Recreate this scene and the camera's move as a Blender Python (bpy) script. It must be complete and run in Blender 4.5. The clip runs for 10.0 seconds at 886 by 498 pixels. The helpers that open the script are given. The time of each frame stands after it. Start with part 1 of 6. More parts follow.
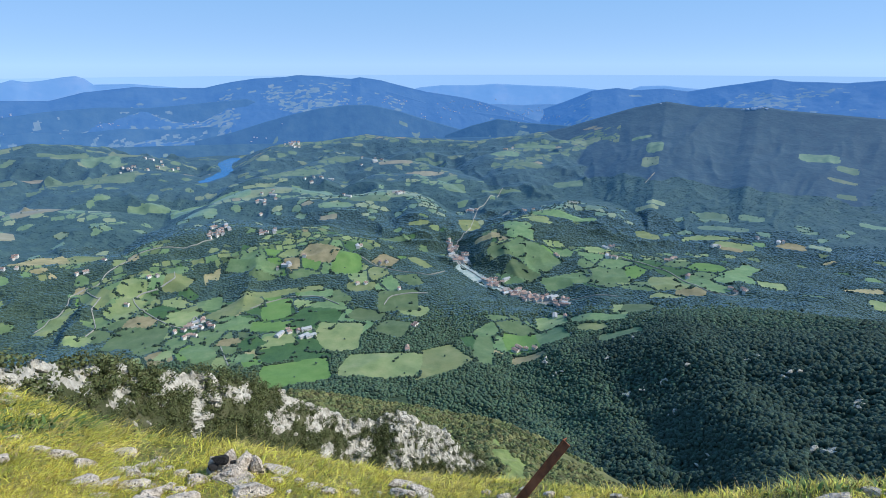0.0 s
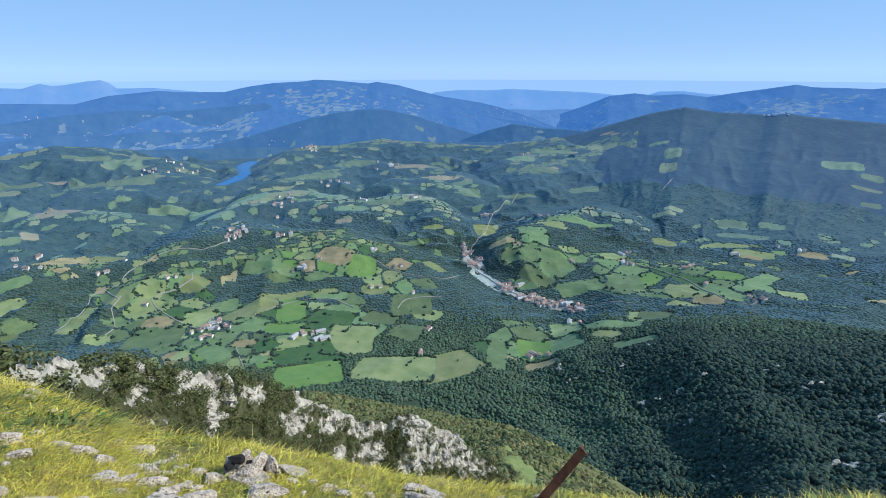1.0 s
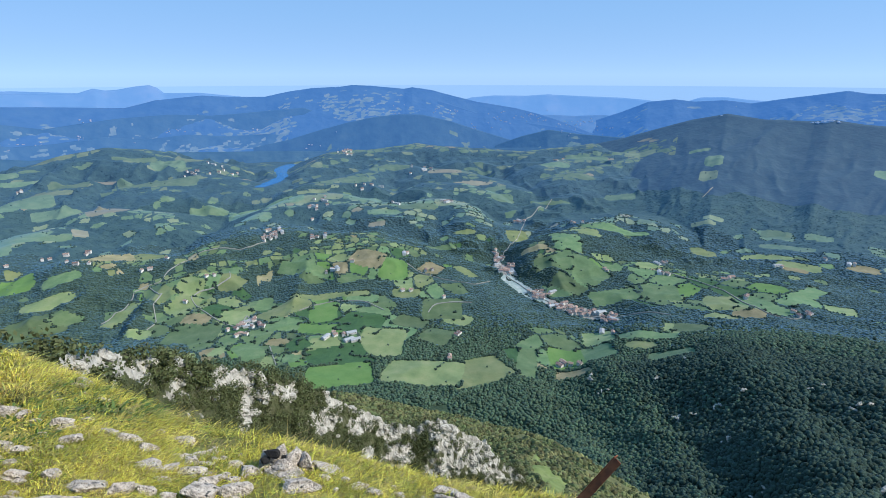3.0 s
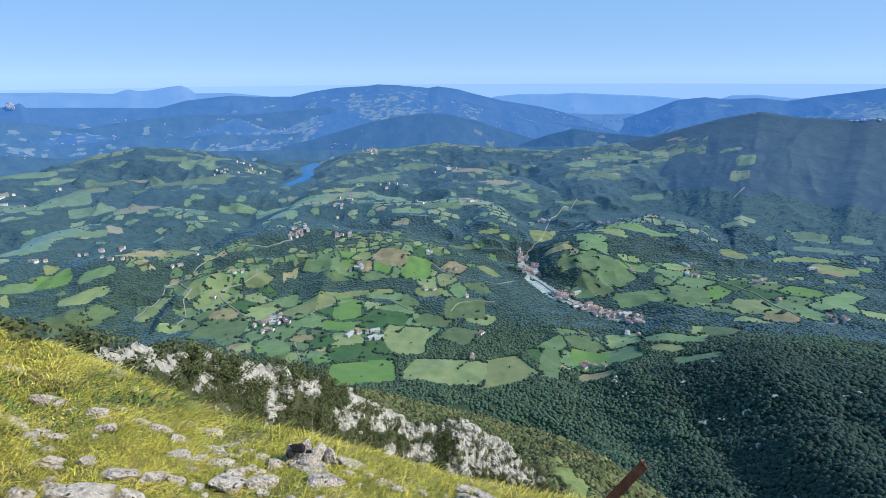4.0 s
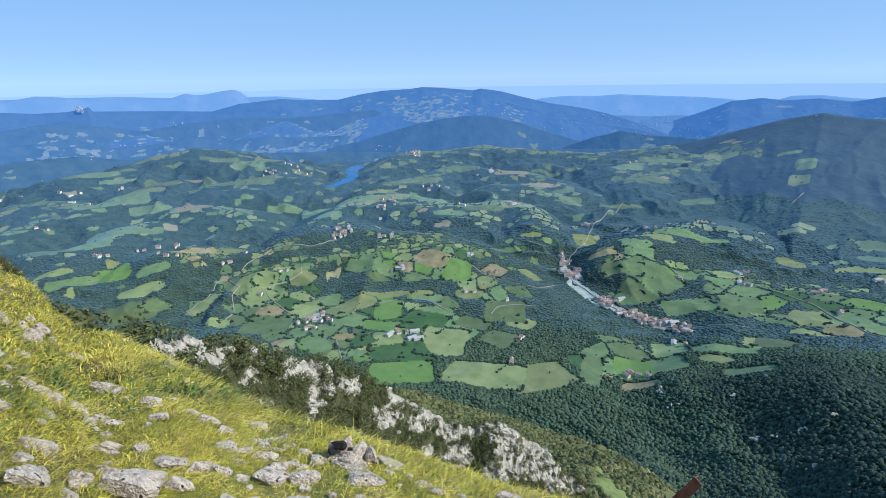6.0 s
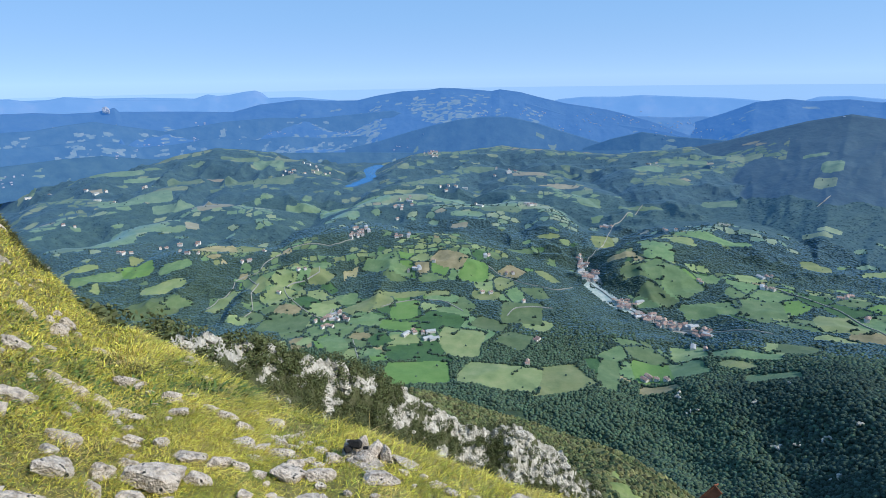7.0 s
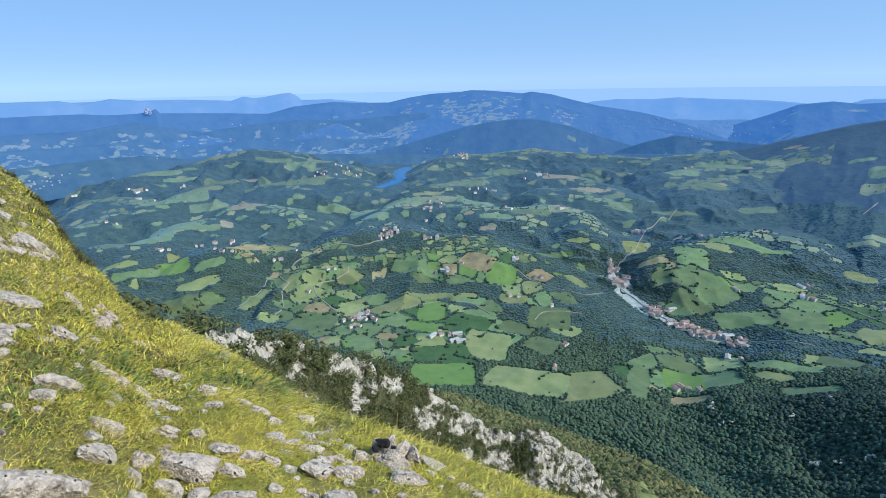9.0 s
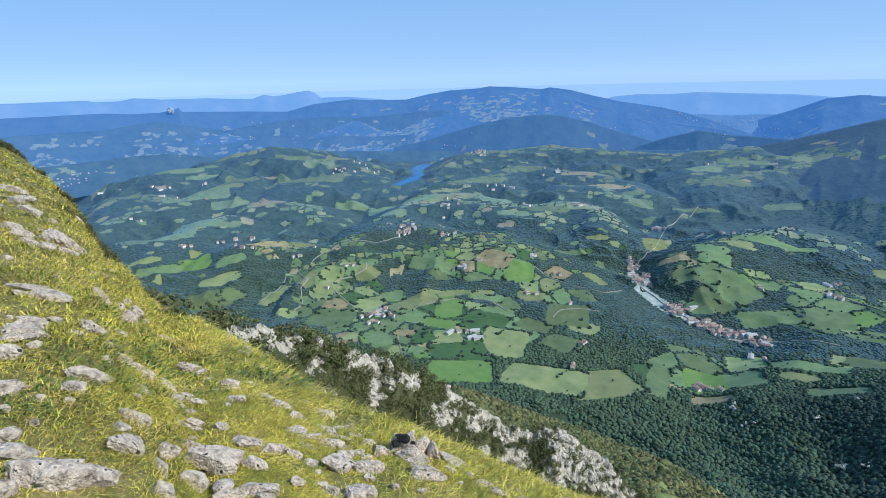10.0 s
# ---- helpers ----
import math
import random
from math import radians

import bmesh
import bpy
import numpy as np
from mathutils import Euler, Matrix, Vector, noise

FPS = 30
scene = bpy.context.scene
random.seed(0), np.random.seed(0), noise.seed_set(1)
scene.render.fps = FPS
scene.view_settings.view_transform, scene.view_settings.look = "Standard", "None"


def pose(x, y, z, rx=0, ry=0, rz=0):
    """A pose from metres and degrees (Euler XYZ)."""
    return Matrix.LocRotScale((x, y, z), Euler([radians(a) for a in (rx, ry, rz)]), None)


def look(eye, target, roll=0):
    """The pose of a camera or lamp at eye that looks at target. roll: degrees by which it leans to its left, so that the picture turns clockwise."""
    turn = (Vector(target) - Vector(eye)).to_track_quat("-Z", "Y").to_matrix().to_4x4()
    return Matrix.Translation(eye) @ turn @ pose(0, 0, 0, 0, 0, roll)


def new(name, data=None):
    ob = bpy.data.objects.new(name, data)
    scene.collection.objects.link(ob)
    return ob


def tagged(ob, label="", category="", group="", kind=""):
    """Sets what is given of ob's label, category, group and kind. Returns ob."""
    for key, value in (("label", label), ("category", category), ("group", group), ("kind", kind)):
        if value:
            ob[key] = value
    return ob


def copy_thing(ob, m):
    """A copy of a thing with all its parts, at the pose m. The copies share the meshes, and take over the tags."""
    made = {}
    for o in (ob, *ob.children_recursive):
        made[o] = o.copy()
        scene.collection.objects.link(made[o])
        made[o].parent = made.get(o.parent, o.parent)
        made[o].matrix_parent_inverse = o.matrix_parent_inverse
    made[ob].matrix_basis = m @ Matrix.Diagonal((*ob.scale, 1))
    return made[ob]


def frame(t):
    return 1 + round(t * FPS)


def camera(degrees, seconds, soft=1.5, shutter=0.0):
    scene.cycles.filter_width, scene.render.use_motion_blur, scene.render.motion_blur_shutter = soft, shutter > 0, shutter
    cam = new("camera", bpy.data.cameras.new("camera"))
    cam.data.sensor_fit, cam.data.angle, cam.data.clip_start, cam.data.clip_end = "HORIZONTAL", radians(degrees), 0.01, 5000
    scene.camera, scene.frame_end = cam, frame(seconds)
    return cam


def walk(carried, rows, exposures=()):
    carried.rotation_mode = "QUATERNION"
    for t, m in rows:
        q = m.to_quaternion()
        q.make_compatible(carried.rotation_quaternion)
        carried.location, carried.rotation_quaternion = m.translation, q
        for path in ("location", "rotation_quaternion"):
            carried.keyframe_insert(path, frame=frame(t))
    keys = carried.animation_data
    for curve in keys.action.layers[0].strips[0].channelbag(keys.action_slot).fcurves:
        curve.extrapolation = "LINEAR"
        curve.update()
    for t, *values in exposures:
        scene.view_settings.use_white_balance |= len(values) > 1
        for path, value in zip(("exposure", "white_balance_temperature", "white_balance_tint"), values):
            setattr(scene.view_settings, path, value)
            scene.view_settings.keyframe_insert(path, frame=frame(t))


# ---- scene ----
cam = camera(82.61, 10.0, soft=0.9)
PATH = [
    # seconds; metres; tilt up from straight down, lean, turn to the left
    (0.0, pose(0.081, -0.011, 1.624, 0, 0, -10.95) @ pose(0, 0, 0, 69.89, 0, 0) @ pose(0, 0, 0, 0, 0, -0.12)),
    (0.5, pose(0.070, -0.001, 1.617, 0, 0, -10.09) @ pose(0, 0, 0, 70.12, 0, 0) @ pose(0, 0, 0, 0, 0, -0.09)),
    (1.0, pose(0.062, -0.007, 1.619, 0, 0, -9.21) @ pose(0, 0, 0, 70.39, 0, 0) @ pose(0, 0, 0, 0, 0, -0.03)),
    (1.5, pose(0.056, -0.016, 1.621, 0, 0, -8.30) @ pose(0, 0, 0, 70.62, 0, 0) @ pose(0, 0, 0, 0, 0, 0.00)),
    (2.0, pose(0.049, -0.025, 1.621, 0, 0, -7.41) @ pose(0, 0, 0, 70.86, 0, 0) @ pose(0, 0, 0, 0, 0, 0.01)),
    (2.5, pose(0.038, -0.030, 1.621, 0, 0, -6.56) @ pose(0, 0, 0, 70.98, 0, 0) @ pose(0, 0, 0, 0, 0, 0.05)),
    (4.0, pose(0.022, -0.024, 1.615, 0, 0, -2.59) @ pose(0, 0, 0, 70.85, 0, 0) @ pose(0, 0, 0, 0, 0, -0.41)),
    (4.5, pose(0.009, -0.011, 1.606, 0, 0, -1.25) @ pose(0, 0, 0, 70.92, 0, 0) @ pose(0, 0, 0, 0, 0, -0.60)),
    (5.0, pose(0.001, -0.001, 1.600, 0, 0, 0.00) @ pose(0, 0, 0, 70.98, 0, 0) @ pose(0, 0, 0, 0, 0, -0.77)),
    (5.5, pose(-0.003, 0.008, 1.596, 0, 0, 1.19) @ pose(0, 0, 0, 71.07, 0, 0) @ pose(0, 0, 0, 0, 0, -0.87)),
    (7.0, pose(-0.008, 0.013, 1.593, 0, 0, 4.33) @ pose(0, 0, 0, 71.26, 0, 0) @ pose(0, 0, 0, 0, 0, -0.98)),
    (7.5, pose(-0.012, 0.012, 1.593, 0, 0, 5.21) @ pose(0, 0, 0, 71.31, 0, 0) @ pose(0, 0, 0, 0, 0, -0.98)),
    (8.0, pose(-0.015, 0.009, 1.595, 0, 0, 6.09) @ pose(0, 0, 0, 71.41, 0, 0) @ pose(0, 0, 0, 0, 0, -0.93)),
    (8.5, pose(-0.020, 0.005, 1.596, 0, 0, 6.92) @ pose(0, 0, 0, 71.49, 0, 0) @ pose(0, 0, 0, 0, 0, -0.98)),
    (9.0, pose(-0.027, 0.003, 1.596, 0, 0, 7.70) @ pose(0, 0, 0, 71.55, 0, 0) @ pose(0, 0, 0, 0, 0, -1.06)),
    (9.5, pose(-0.035, 0.002, 1.594, 0, 0, 8.79) @ pose(0, 0, 0, 71.41, 0, 0) @ pose(0, 0, 0, 0, 0, -1.33)),
    (10.0, pose(-0.044, 0.000, 1.593, 0, 0, 9.81) @ pose(0, 0, 0, 71.25, 0, 0) @ pose(0, 0, 0, 0, 0, -1.60)),
]
walk(cam, PATH, exposures=((0.0, 0.0, 6080, 10), (10.0, 0.0, 6080, 10)))

# ---- sun, sky, exposure ----
SUN_AZ, SUN_EL = 104.0, 41.0
world = bpy.data.worlds.new("sky")
scene.world = world
world.use_nodes = True
wn, wl = world.node_tree.nodes, world.node_tree.links
sky = wn.new("ShaderNodeTexSky")
sky.sky_type = "NISHITA"
sky.sun_disc = False
sky.sun_elevation, sky.sun_rotation = radians(SUN_EL), radians(SUN_AZ)
sky.altitude, sky.air_density, sky.dust_density, sky.ozone_density = 3000, 0.4, 0.0, 3.0
# clear upper sky with a share of even summer haze
dim = wn.new("ShaderNodeVectorMath")
dim.operation = "SCALE"
dim.inputs["Scale"].default_value = 0.12
wl.new(sky.outputs["Color"], dim.inputs[0])
haze = wn.new("ShaderNodeMix")
haze.data_type = "RGBA"
haze.inputs["Factor"].default_value = 0.72
place = wn.new("ShaderNodeTexCoord")
height = wn.new("ShaderNodeSeparateXYZ")
wl.new(place.outputs["Generated"], height.inputs[0])
veil = wn.new("ShaderNodeValToRGB")
for k, (h, c) in enumerate(((0.0, (0.45, 0.68, 0.98)), (0.10, (0.37, 0.65, 1.02)), (0.30, (0.27, 0.57, 1.04)))):
    e = veil.color_ramp.elements[k] if k < 2 else veil.color_ramp.elements.new(h)
    e.position, e.color = h, (*c, 1)
wl.new(height.outputs["Z"], veil.inputs["Fac"])
wl.new(veil.outputs["Color"], haze.inputs[7])
wl.new(dim.outputs["Vector"], haze.inputs[6])
wl.new(haze.outputs[2], wn["Background"].inputs["Color"])
lamp = bpy.data.lights.new("sun", "SUN")
lamp.energy, lamp.angle, lamp.color = 5.0, radians(0.5), (1.0, 0.92, 0.78)
sun = new("sun", lamp)
sun.matrix_world = look((90 * math.sin(radians(SUN_AZ)) * math.cos(radians(SUN_EL)), 90 * math.cos(radians(SUN_AZ)) * math.cos(radians(SUN_EL)), 90 * math.sin(radians(SUN_EL))), (0, 0, 0))

rng = np.random.default_rng(7)


# ---- noise, meshes, materials ----
def lattice(i, j, seed):
    h = (i.astype(np.int64) * 374761393 + j.astype(np.int64) * 668265263 + seed * 974634777) & 0xFFFFFFFF
    h = ((h ^ (h >> 13)) * 1274126177) & 0xFFFFFFFF
    h = ((h ^ (h >> 16)) * 2246822519) & 0xFFFFFFFF
    return (h & 0xFFFFFF) / 16777215.0


def smooth_noise(x, y, seed=0):
    i, j = np.floor(x), np.floor(y)
    u, v = x - i, y - j
    u, v = u * u * (3 - 2 * u), v * v * (3 - 2 * v)
    a, b = lattice(i, j, seed), lattice(i + 1, j, seed)
    c, d = lattice(i, j + 1, seed), lattice(i + 1, j + 1, seed)
    return (a * (1 - u) + b * u) * (1 - v) + (c * (1 - u) + d * u) * v


def fbm(x, y, size, octaves=4, seed=0, ridged=False):
    """Layered noise, about -1 to 1, whose largest swells are `size` metres across."""
    x, y = np.asarray(x, float) / size, np.asarray(y, float) / size
    total, amp, norm = 0.0, 1.0, 0.0
    for o in range(octaves):
        n = smooth_noise(x * 2 ** o + 17.3 * o, y * 2 ** o - 9.1 * o, seed + o)
        n = 1 - np.abs(2 * n - 1) if ridged else n
        total, norm, amp = total + amp * (2 * n - 1), norm + amp, amp * 0.5
    return total / norm


def worley(x, y, size, seed):
    """Uneven cells about `size` metres wide: distance to the two nearest seeds, and a number for the cell."""
    i, j = np.floor(x / size), np.floor(y / size)
    d1, d2, who = np.full(x.shape, 1e9), np.full(x.shape, 1e9), np.zeros(x.shape, np.int64)
    for di in (-1, 0, 1):
        for dj in (-1, 0, 1):
            a, b = i + di, j + dj
            d = np.hypot(x - (a + 0.1 + 0.8 * lattice(a, b, seed)) * size, y - (b + 0.1 + 0.8 * lattice(a, b, seed + 1)) * size)
            near = d < d1
            d2 = np.where(near, d1, np.minimum(d2, d))
            who = np.where(near, ((a + 500) * 1000 + b + 500).astype(np.int64), who)
            d1 = np.where(near, d, d1)
    return d1, d2, who


def mesh_of(name, verts, faces, smooth=False):
    """A mesh from arrays: verts n x 3, faces m x 3 or m x 4."""
    me = bpy.data.meshes.new(name)
    faces = np.asarray(faces, np.int32)
    me.vertices.add(len(verts))
    me.vertices.foreach_set("co", np.asarray(verts, np.float32).ravel())
    me.loops.add(faces.size)
    me.loops.foreach_set("vertex_index", faces.ravel())
    me.polygons.add(len(faces))
    me.polygons.foreach_set("loop_start", np.arange(0, faces.size, faces.shape[1], dtype=np.int32))
    me.polygons.foreach_set("use_smooth", np.full(len(faces), smooth))
    me.update(calc_edges=True)
    return me


def grid_faces(rows, cols, wrap=False):
    i, j = np.meshgrid(np.arange(rows - 1), np.arange(cols if wrap else cols - 1), indexing="ij")
    k = (j + 1) % cols
    return np.stack([i * cols + j, i * cols + k, (i + 1) * cols + k, (i + 1) * cols + j], -1).reshape(-1, 4)


def material(name, colours, size=1.0, rough=0.9, bump=0.0, bump_size=None, vary=0.0, islands=False, metal=0.0, sheen=0.0, haze_tint=(0.2, 0.48, 0.9), glow=None, stretch=(1, 1, 1), spec=0.3, spots=None):
    """Two layers of noise through a colour ramp; vary: brightness by island or by object; bump: metres; sheen and glow:
    blue tint imitating air haze.
    """
    m = bpy.data.materials.new(name)
    m.use_nodes = True
    n, l = m.node_tree.nodes, m.node_tree.links
    b = n["Principled BSDF"]
    b.inputs["Roughness"].default_value, b.inputs["Metallic"].default_value = rough, metal
    b.inputs["Specular IOR Level"].default_value = spec
    geo = n.new("ShaderNodeNewGeometry")
    mapping = n.new("ShaderNodeMapping")
    mapping.inputs["Scale"].default_value = stretch
    l.new(geo.outputs["Position"], mapping.inputs["Vector"])
    big = n.new("ShaderNodeTexNoise")
    big.inputs["Scale"].default_value, big.inputs["Detail"].default_value, big.inputs["Roughness"].default_value = 1 / size, 6, 0.62
    l.new(mapping.outputs["Vector"], big.inputs["Vector"])
    ramp = n.new("ShaderNodeValToRGB")
    el = ramp.color_ramp.elements
    while len(el) < len(colours):
        el.new(0.5)
    for k, c in enumerate(colours):
        el[k].position, el[k].color = 0.3 + 0.4 * k / max(1, len(colours) - 1), (*c, 1)
    l.new(big.outputs["Fac"], ramp.inputs["Fac"])
    colour = ramp.outputs["Color"]
    if spots:
        sn = n.new("ShaderNodeTexNoise")
        sn.inputs["Scale"].default_value, sn.inputs["Detail"].default_value = 1 / spots[1], 4
        l.new(mapping.outputs["Vector"], sn.inputs["Vector"])
        cut = n.new("ShaderNodeMapRange")
        cut.inputs["From Min"].default_value, cut.inputs["From Max"].default_value = spots[2], spots[2] + 0.05
        l.new(sn.outputs["Fac"], cut.inputs["Value"])
        mx = n.new("ShaderNodeMix")
        mx.data_type = "RGBA"
        mx.inputs[7].default_value = (*spots[0], 1)
        l.new(cut.outputs["Result"], mx.inputs[0])
        l.new(colour, mx.inputs[6])
        colour = mx.outputs[2]
    if vary:
        if islands:
            src = geo.outputs["Random Per Island"]
        else:
            src = n.new("ShaderNodeObjectInfo").outputs["Random"]
        rr = n.new("ShaderNodeMapRange")
        rr.inputs["To Min"].default_value, rr.inputs["To Max"].default_value = 1 - vary, 1 + vary
        l.new(src, rr.inputs["Value"])
        hsv = n.new("ShaderNodeHueSaturation")
        l.new(rr.outputs["Result"], hsv.inputs["Value"])
        hue = n.new("ShaderNodeMapRange")
        hue.inputs["To Min"].default_value, hue.inputs["To Max"].default_value = 0.5 - vary * 0.05, 0.5 + vary * 0.05
        l.new(src, hue.inputs["Value"])
        l.new(hue.outputs["Result"], hsv.inputs["Hue"])
        l.new(colour, hsv.inputs["Color"])
        colour = hsv.outputs["Color"]
    l.new(colour, b.inputs["Base Color"])
    if sheen:
        b.inputs["Sheen Weight"].default_value = sheen
        b.inputs["Sheen Tint"].default_value = (*haze_tint, 1)
        b.inputs["Sheen Roughness"].default_value = 0.5
    if glow:
        b.inputs["Emission Color"].default_value, b.inputs["Emission Strength"].default_value = (*glow[:3], 1), glow[3]
    if bump:
        fine = n.new("ShaderNodeTexNoise")
        fine.inputs["Scale"].default_value, fine.inputs["Detail"].default_value = 1 / (bump_size or size / 5), 5
        l.new(mapping.outputs["Vector"], fine.inputs["Vector"])
        bp = n.new("ShaderNodeBump")
        bp.inputs["Strength"].default_value, bp.inputs["Distance"].default_value = 1.0, bump
        l.new(fine.outputs["Fac"], bp.inputs["Height"])
        l.new(bp.outputs["Normal"], b.inputs["Normal"])
    return m


def thing(name, me, mat, label="", category="", kind="", group="", parent=None):
    ob = new(name, me)
    if mat and not me.materials:
        me.materials.append(mat)
    if parent:
        ob.parent = parent
    return tagged(ob, label, category, group, kind)


SOIL = material("turf", [(0.07, 0.068, 0.02), (0.155, 0.142, 0.043), (0.28, 0.23, 0.09)], 0.22, bump=0.03, bump_size=0.06)
LIMESTONE = material("limestone", [(0.13, 0.122, 0.098), (0.33, 0.31, 0.26), (0.48, 0.45, 0.385), (0.58, 0.545, 0.47)], 0.7, rough=0.92, bump=0.15, bump_size=0.22, spots=((0.07, 0.075, 0.045), 0.8, 0.60))
WOODLAND = material("woodland", [(0.022, 0.04, 0.02), (0.035, 0.06, 0.028), (0.055, 0.08, 0.036)], 60, bump=3.0, bump_size=9, sheen=0.05)
RUST = material("rusted_steel", [(0.09, 0.034, 0.02), (0.26, 0.09, 0.042), (0.40, 0.15, 0.07)], 0.12, rough=0.75, bump=0.002, bump_size=0.01, metal=0.25)


# ---- shape of the land: height above the standing place by bearing (degrees) and distance ----
def polar(az, r):
    a = np.radians(az)
    return r * np.sin(a), r * np.cos(a)


BEARINGS = (-62, -45, -30, -15, 0, 12, 22, 32, 45, 64)
DISTANCES = (60, 250, 500, 800, 1100, 1450, 1850, 2300, 2800, 3300, 3700, 4960)
HEIGHTS = np.array((
    (-70, -80, -85, -85, -85, -85, -85, -85, -80, -70),
    (-150, -220, -260, -280, -290, -300, -300, -285, -235, -150),
    (-330, -420, -470, -490, -490, -505, -505, -460, -365, -245),
    (-520, -590, -620, -640, -650, -640, -605, -555, -455, -340),
    (-600, -630, -650, -650, -650, -650, -640, -580, -510, -440),
    (-620, -640, -640, -640, -650, -650, -640, -610, -590, -560),
    (-640, -635, -620, -610, -625, -650, -630, -620, -600, -580),
    (-640, -625, -610, -600, -600, -640, -600, -570, -545, -520),
    (-640, -600, -560, -560, -540, -590, -545, -480, -440, -420),
    (-650, -620, -540, -530, -490, -500, -500, -470, -440, -430),
    (-660, -640, -580, -560, -560, -560, -560, -520, -500, -500),
    (-660, -650, -600, -600, -600, -600, -600, -600, -600, -600)), float)


def between(x, knots):
    """Index and eased fraction of x between knots."""
    k = np.asarray(knots, float)
    i = np.clip(np.searchsorted(k, x) - 1, 0, len(k) - 2)
    f = np.clip((x - k[i]) / (k[i + 1] - k[i]), 0, 1)
    return i, f


# crest of the wooded mountain: bearing and angle of sight
MOUNTAIN = ((14, -10), (16, -8.6), (21.3, -7.1), (24.3, -6.4), (27.2, -5.45), (31, -4.2), (34.1, -3.48), (37.2, -3.92), (41.1, -3.9), (42.4, -3.7), (44.7, -4.0), (51.5, -4.36), (68, -5))


def mountain_height(x, y):
    az, r = np.degrees(np.arctan2(x, y)), np.hypot(x, y)
    b, s = (np.array(c, float) for c in zip(*MOUNTAIN))
    top = 1.6 + 3330 * np.tan(np.radians(np.interp(az, b, s)))
    v = np.where(r < 3330, (3330 - r) / 1150, (r - 3330) / 350)
    folds = fbm(az * 58 + 60 * fbm(x, y, 300, 2, 35), r * 0.5, 400, 4, 31, ridged=True)
    return top - 330 * v ** 0.85 + 40 * (folds - 0.3) * np.clip(v * 3.2, 0.04, 1) - np.where(az < 14, 900, 0)


# wooded ridges with farms along their tops: bearing, distance and height of each crest
RIDGES = []
RIDGES.append(((-42.9, 2130, -543), (-40.6, 2110, -545), (-37.6, 2140, -542), (-35.6, 2240, -534), (-33.4, 2280, -530)))
RIDGES.append(((-38.6, 2520, -504), (-35.9, 2610, -490), (-33.5, 2700, -474), (-30.1, 2800, -463)))
RIDGES.append(((-38.3, 3030, -426), (-35.4, 3030, -426), (-33.0, 3120, -409), (-31.0, 3150, -379)))
RIDGES.append(((-31.0, 3150, -379), (-28.1, 3150, -356), (-25.6, 3150, -373), (-23.0, 3070, -419), (-20.3, 3010, -430)))
RIDGES.append(((-27.2, 2660, -482), (-23.9, 2710, -473), (-20.5, 2760, -467), (-16.5, 2700, -475)))
RIDGES.append(((-32.4, 1890, -552), (-28.2, 1870, -553), (-24.4, 1850, -556)))
RIDGES.append(((-30.6, 2410, -517), (-27.5, 2370, -522), (-23.8, 2280, -530)))
RIDGES.append(((-21.5, 1840, -557), (-19.0, 1920, -552), (-14.6, 1950, -551), (-9.5, 1850, -556), (-5.6, 1830, -558), (-2.6, 1730, -569)))
RIDGES.append(((-18.2, 2090, -546), (-14.3, 2280, -530), (-10.5, 2380, -520), (-6.7, 2360, -523), (-4.1, 2280, -530)))
RIDGES.append(((-11.7, 2510, -505), (-6.6, 2560, -497), (-2.7, 2700, -474), (-0.1, 2800, -462), (3.1, 2690, -476)))
RIDGES.append(((-10.3, 2900, -448), (-6.4, 3030, -426), (-1.4, 3090, -414), (2.4, 3150, -400), (7.5, 3080, -416)))
RIDGES.append(((-4.1, 2200, -537), (1.1, 2180, -540), (5.1, 2230, -535), (7.7, 2180, -539), (9.0, 2080, -546)))
RIDGES.append(((3.7, 2690, -476), (7.2, 2670, -480), (10.7, 2620, -489), (12.6, 2500, -507)))
RIDGES.append(((3.7, 2480, -509), (7.6, 2480, -509), (10.8, 2410, -518)))
RIDGES.append(((16.2, 2770, -465), (19.6, 2910, -445), (23.4, 3020, -427), (27.0, 3140, -404)))
RIDGES.append(((18.6, 2610, -490), (22.5, 2790, -463), (26.1, 2980, -435), (27.5, 3130, -407), (29.7, 2980, -434)))
RIDGES.append(((19.3, 1810, -561), (22.7, 1960, -551), (25.9, 2120, -544), (28.6, 2080, -546)))
RIDGES.append(((30.5, 3110, -410), (32.1, 3150, -380), (33.9, 3150, -391)))
RIDGES.append(((10.0, 3080, -415), (14.3, 3040, -424), (18.3, 3110, -410), (21.7, 3150, -383)))
RIDGES.append(((-42.8, 2700, -475), (-40.4, 2680, -478), (-39.0, 2610, -490)))
RIDGES.append(((-45.2, 2370, -522), (-42.7, 2450, -513), (-41.2, 2520, -504)))


def on_ridges(x, y):
    """Height of the ridges at a place, and how near it lies to a crest (1 on it, 0 far off)."""
    best, top = np.full(np.shape(x), -2000.0), np.zeros(np.shape(x))
    fold = fbm(x, y, 210, 3, 53, ridged=True)
    for line in RIDGES:
        a, r, h = (np.array(c, float) for c in zip(*line))
        px, py = polar(a, r)
        for k in range(len(a) - 1):
            dx, dy = px[k + 1] - px[k], py[k + 1] - py[k]
            t = np.clip(((x - px[k]) * dx + (y - py[k]) * dy) / (dx * dx + dy * dy), 0, 1)
            d = np.hypot(x - px[k] - t * dx, y - py[k] - t * dy)
            best = np.maximum(best, h[k] + t * (h[k + 1] - h[k]) - 0.46 * (np.sqrt(d * d + 2500) - 50) * (1 - 0.55 * fold))
            top = np.maximum(top, np.exp(-(d / 62) ** 2))
    return best, top


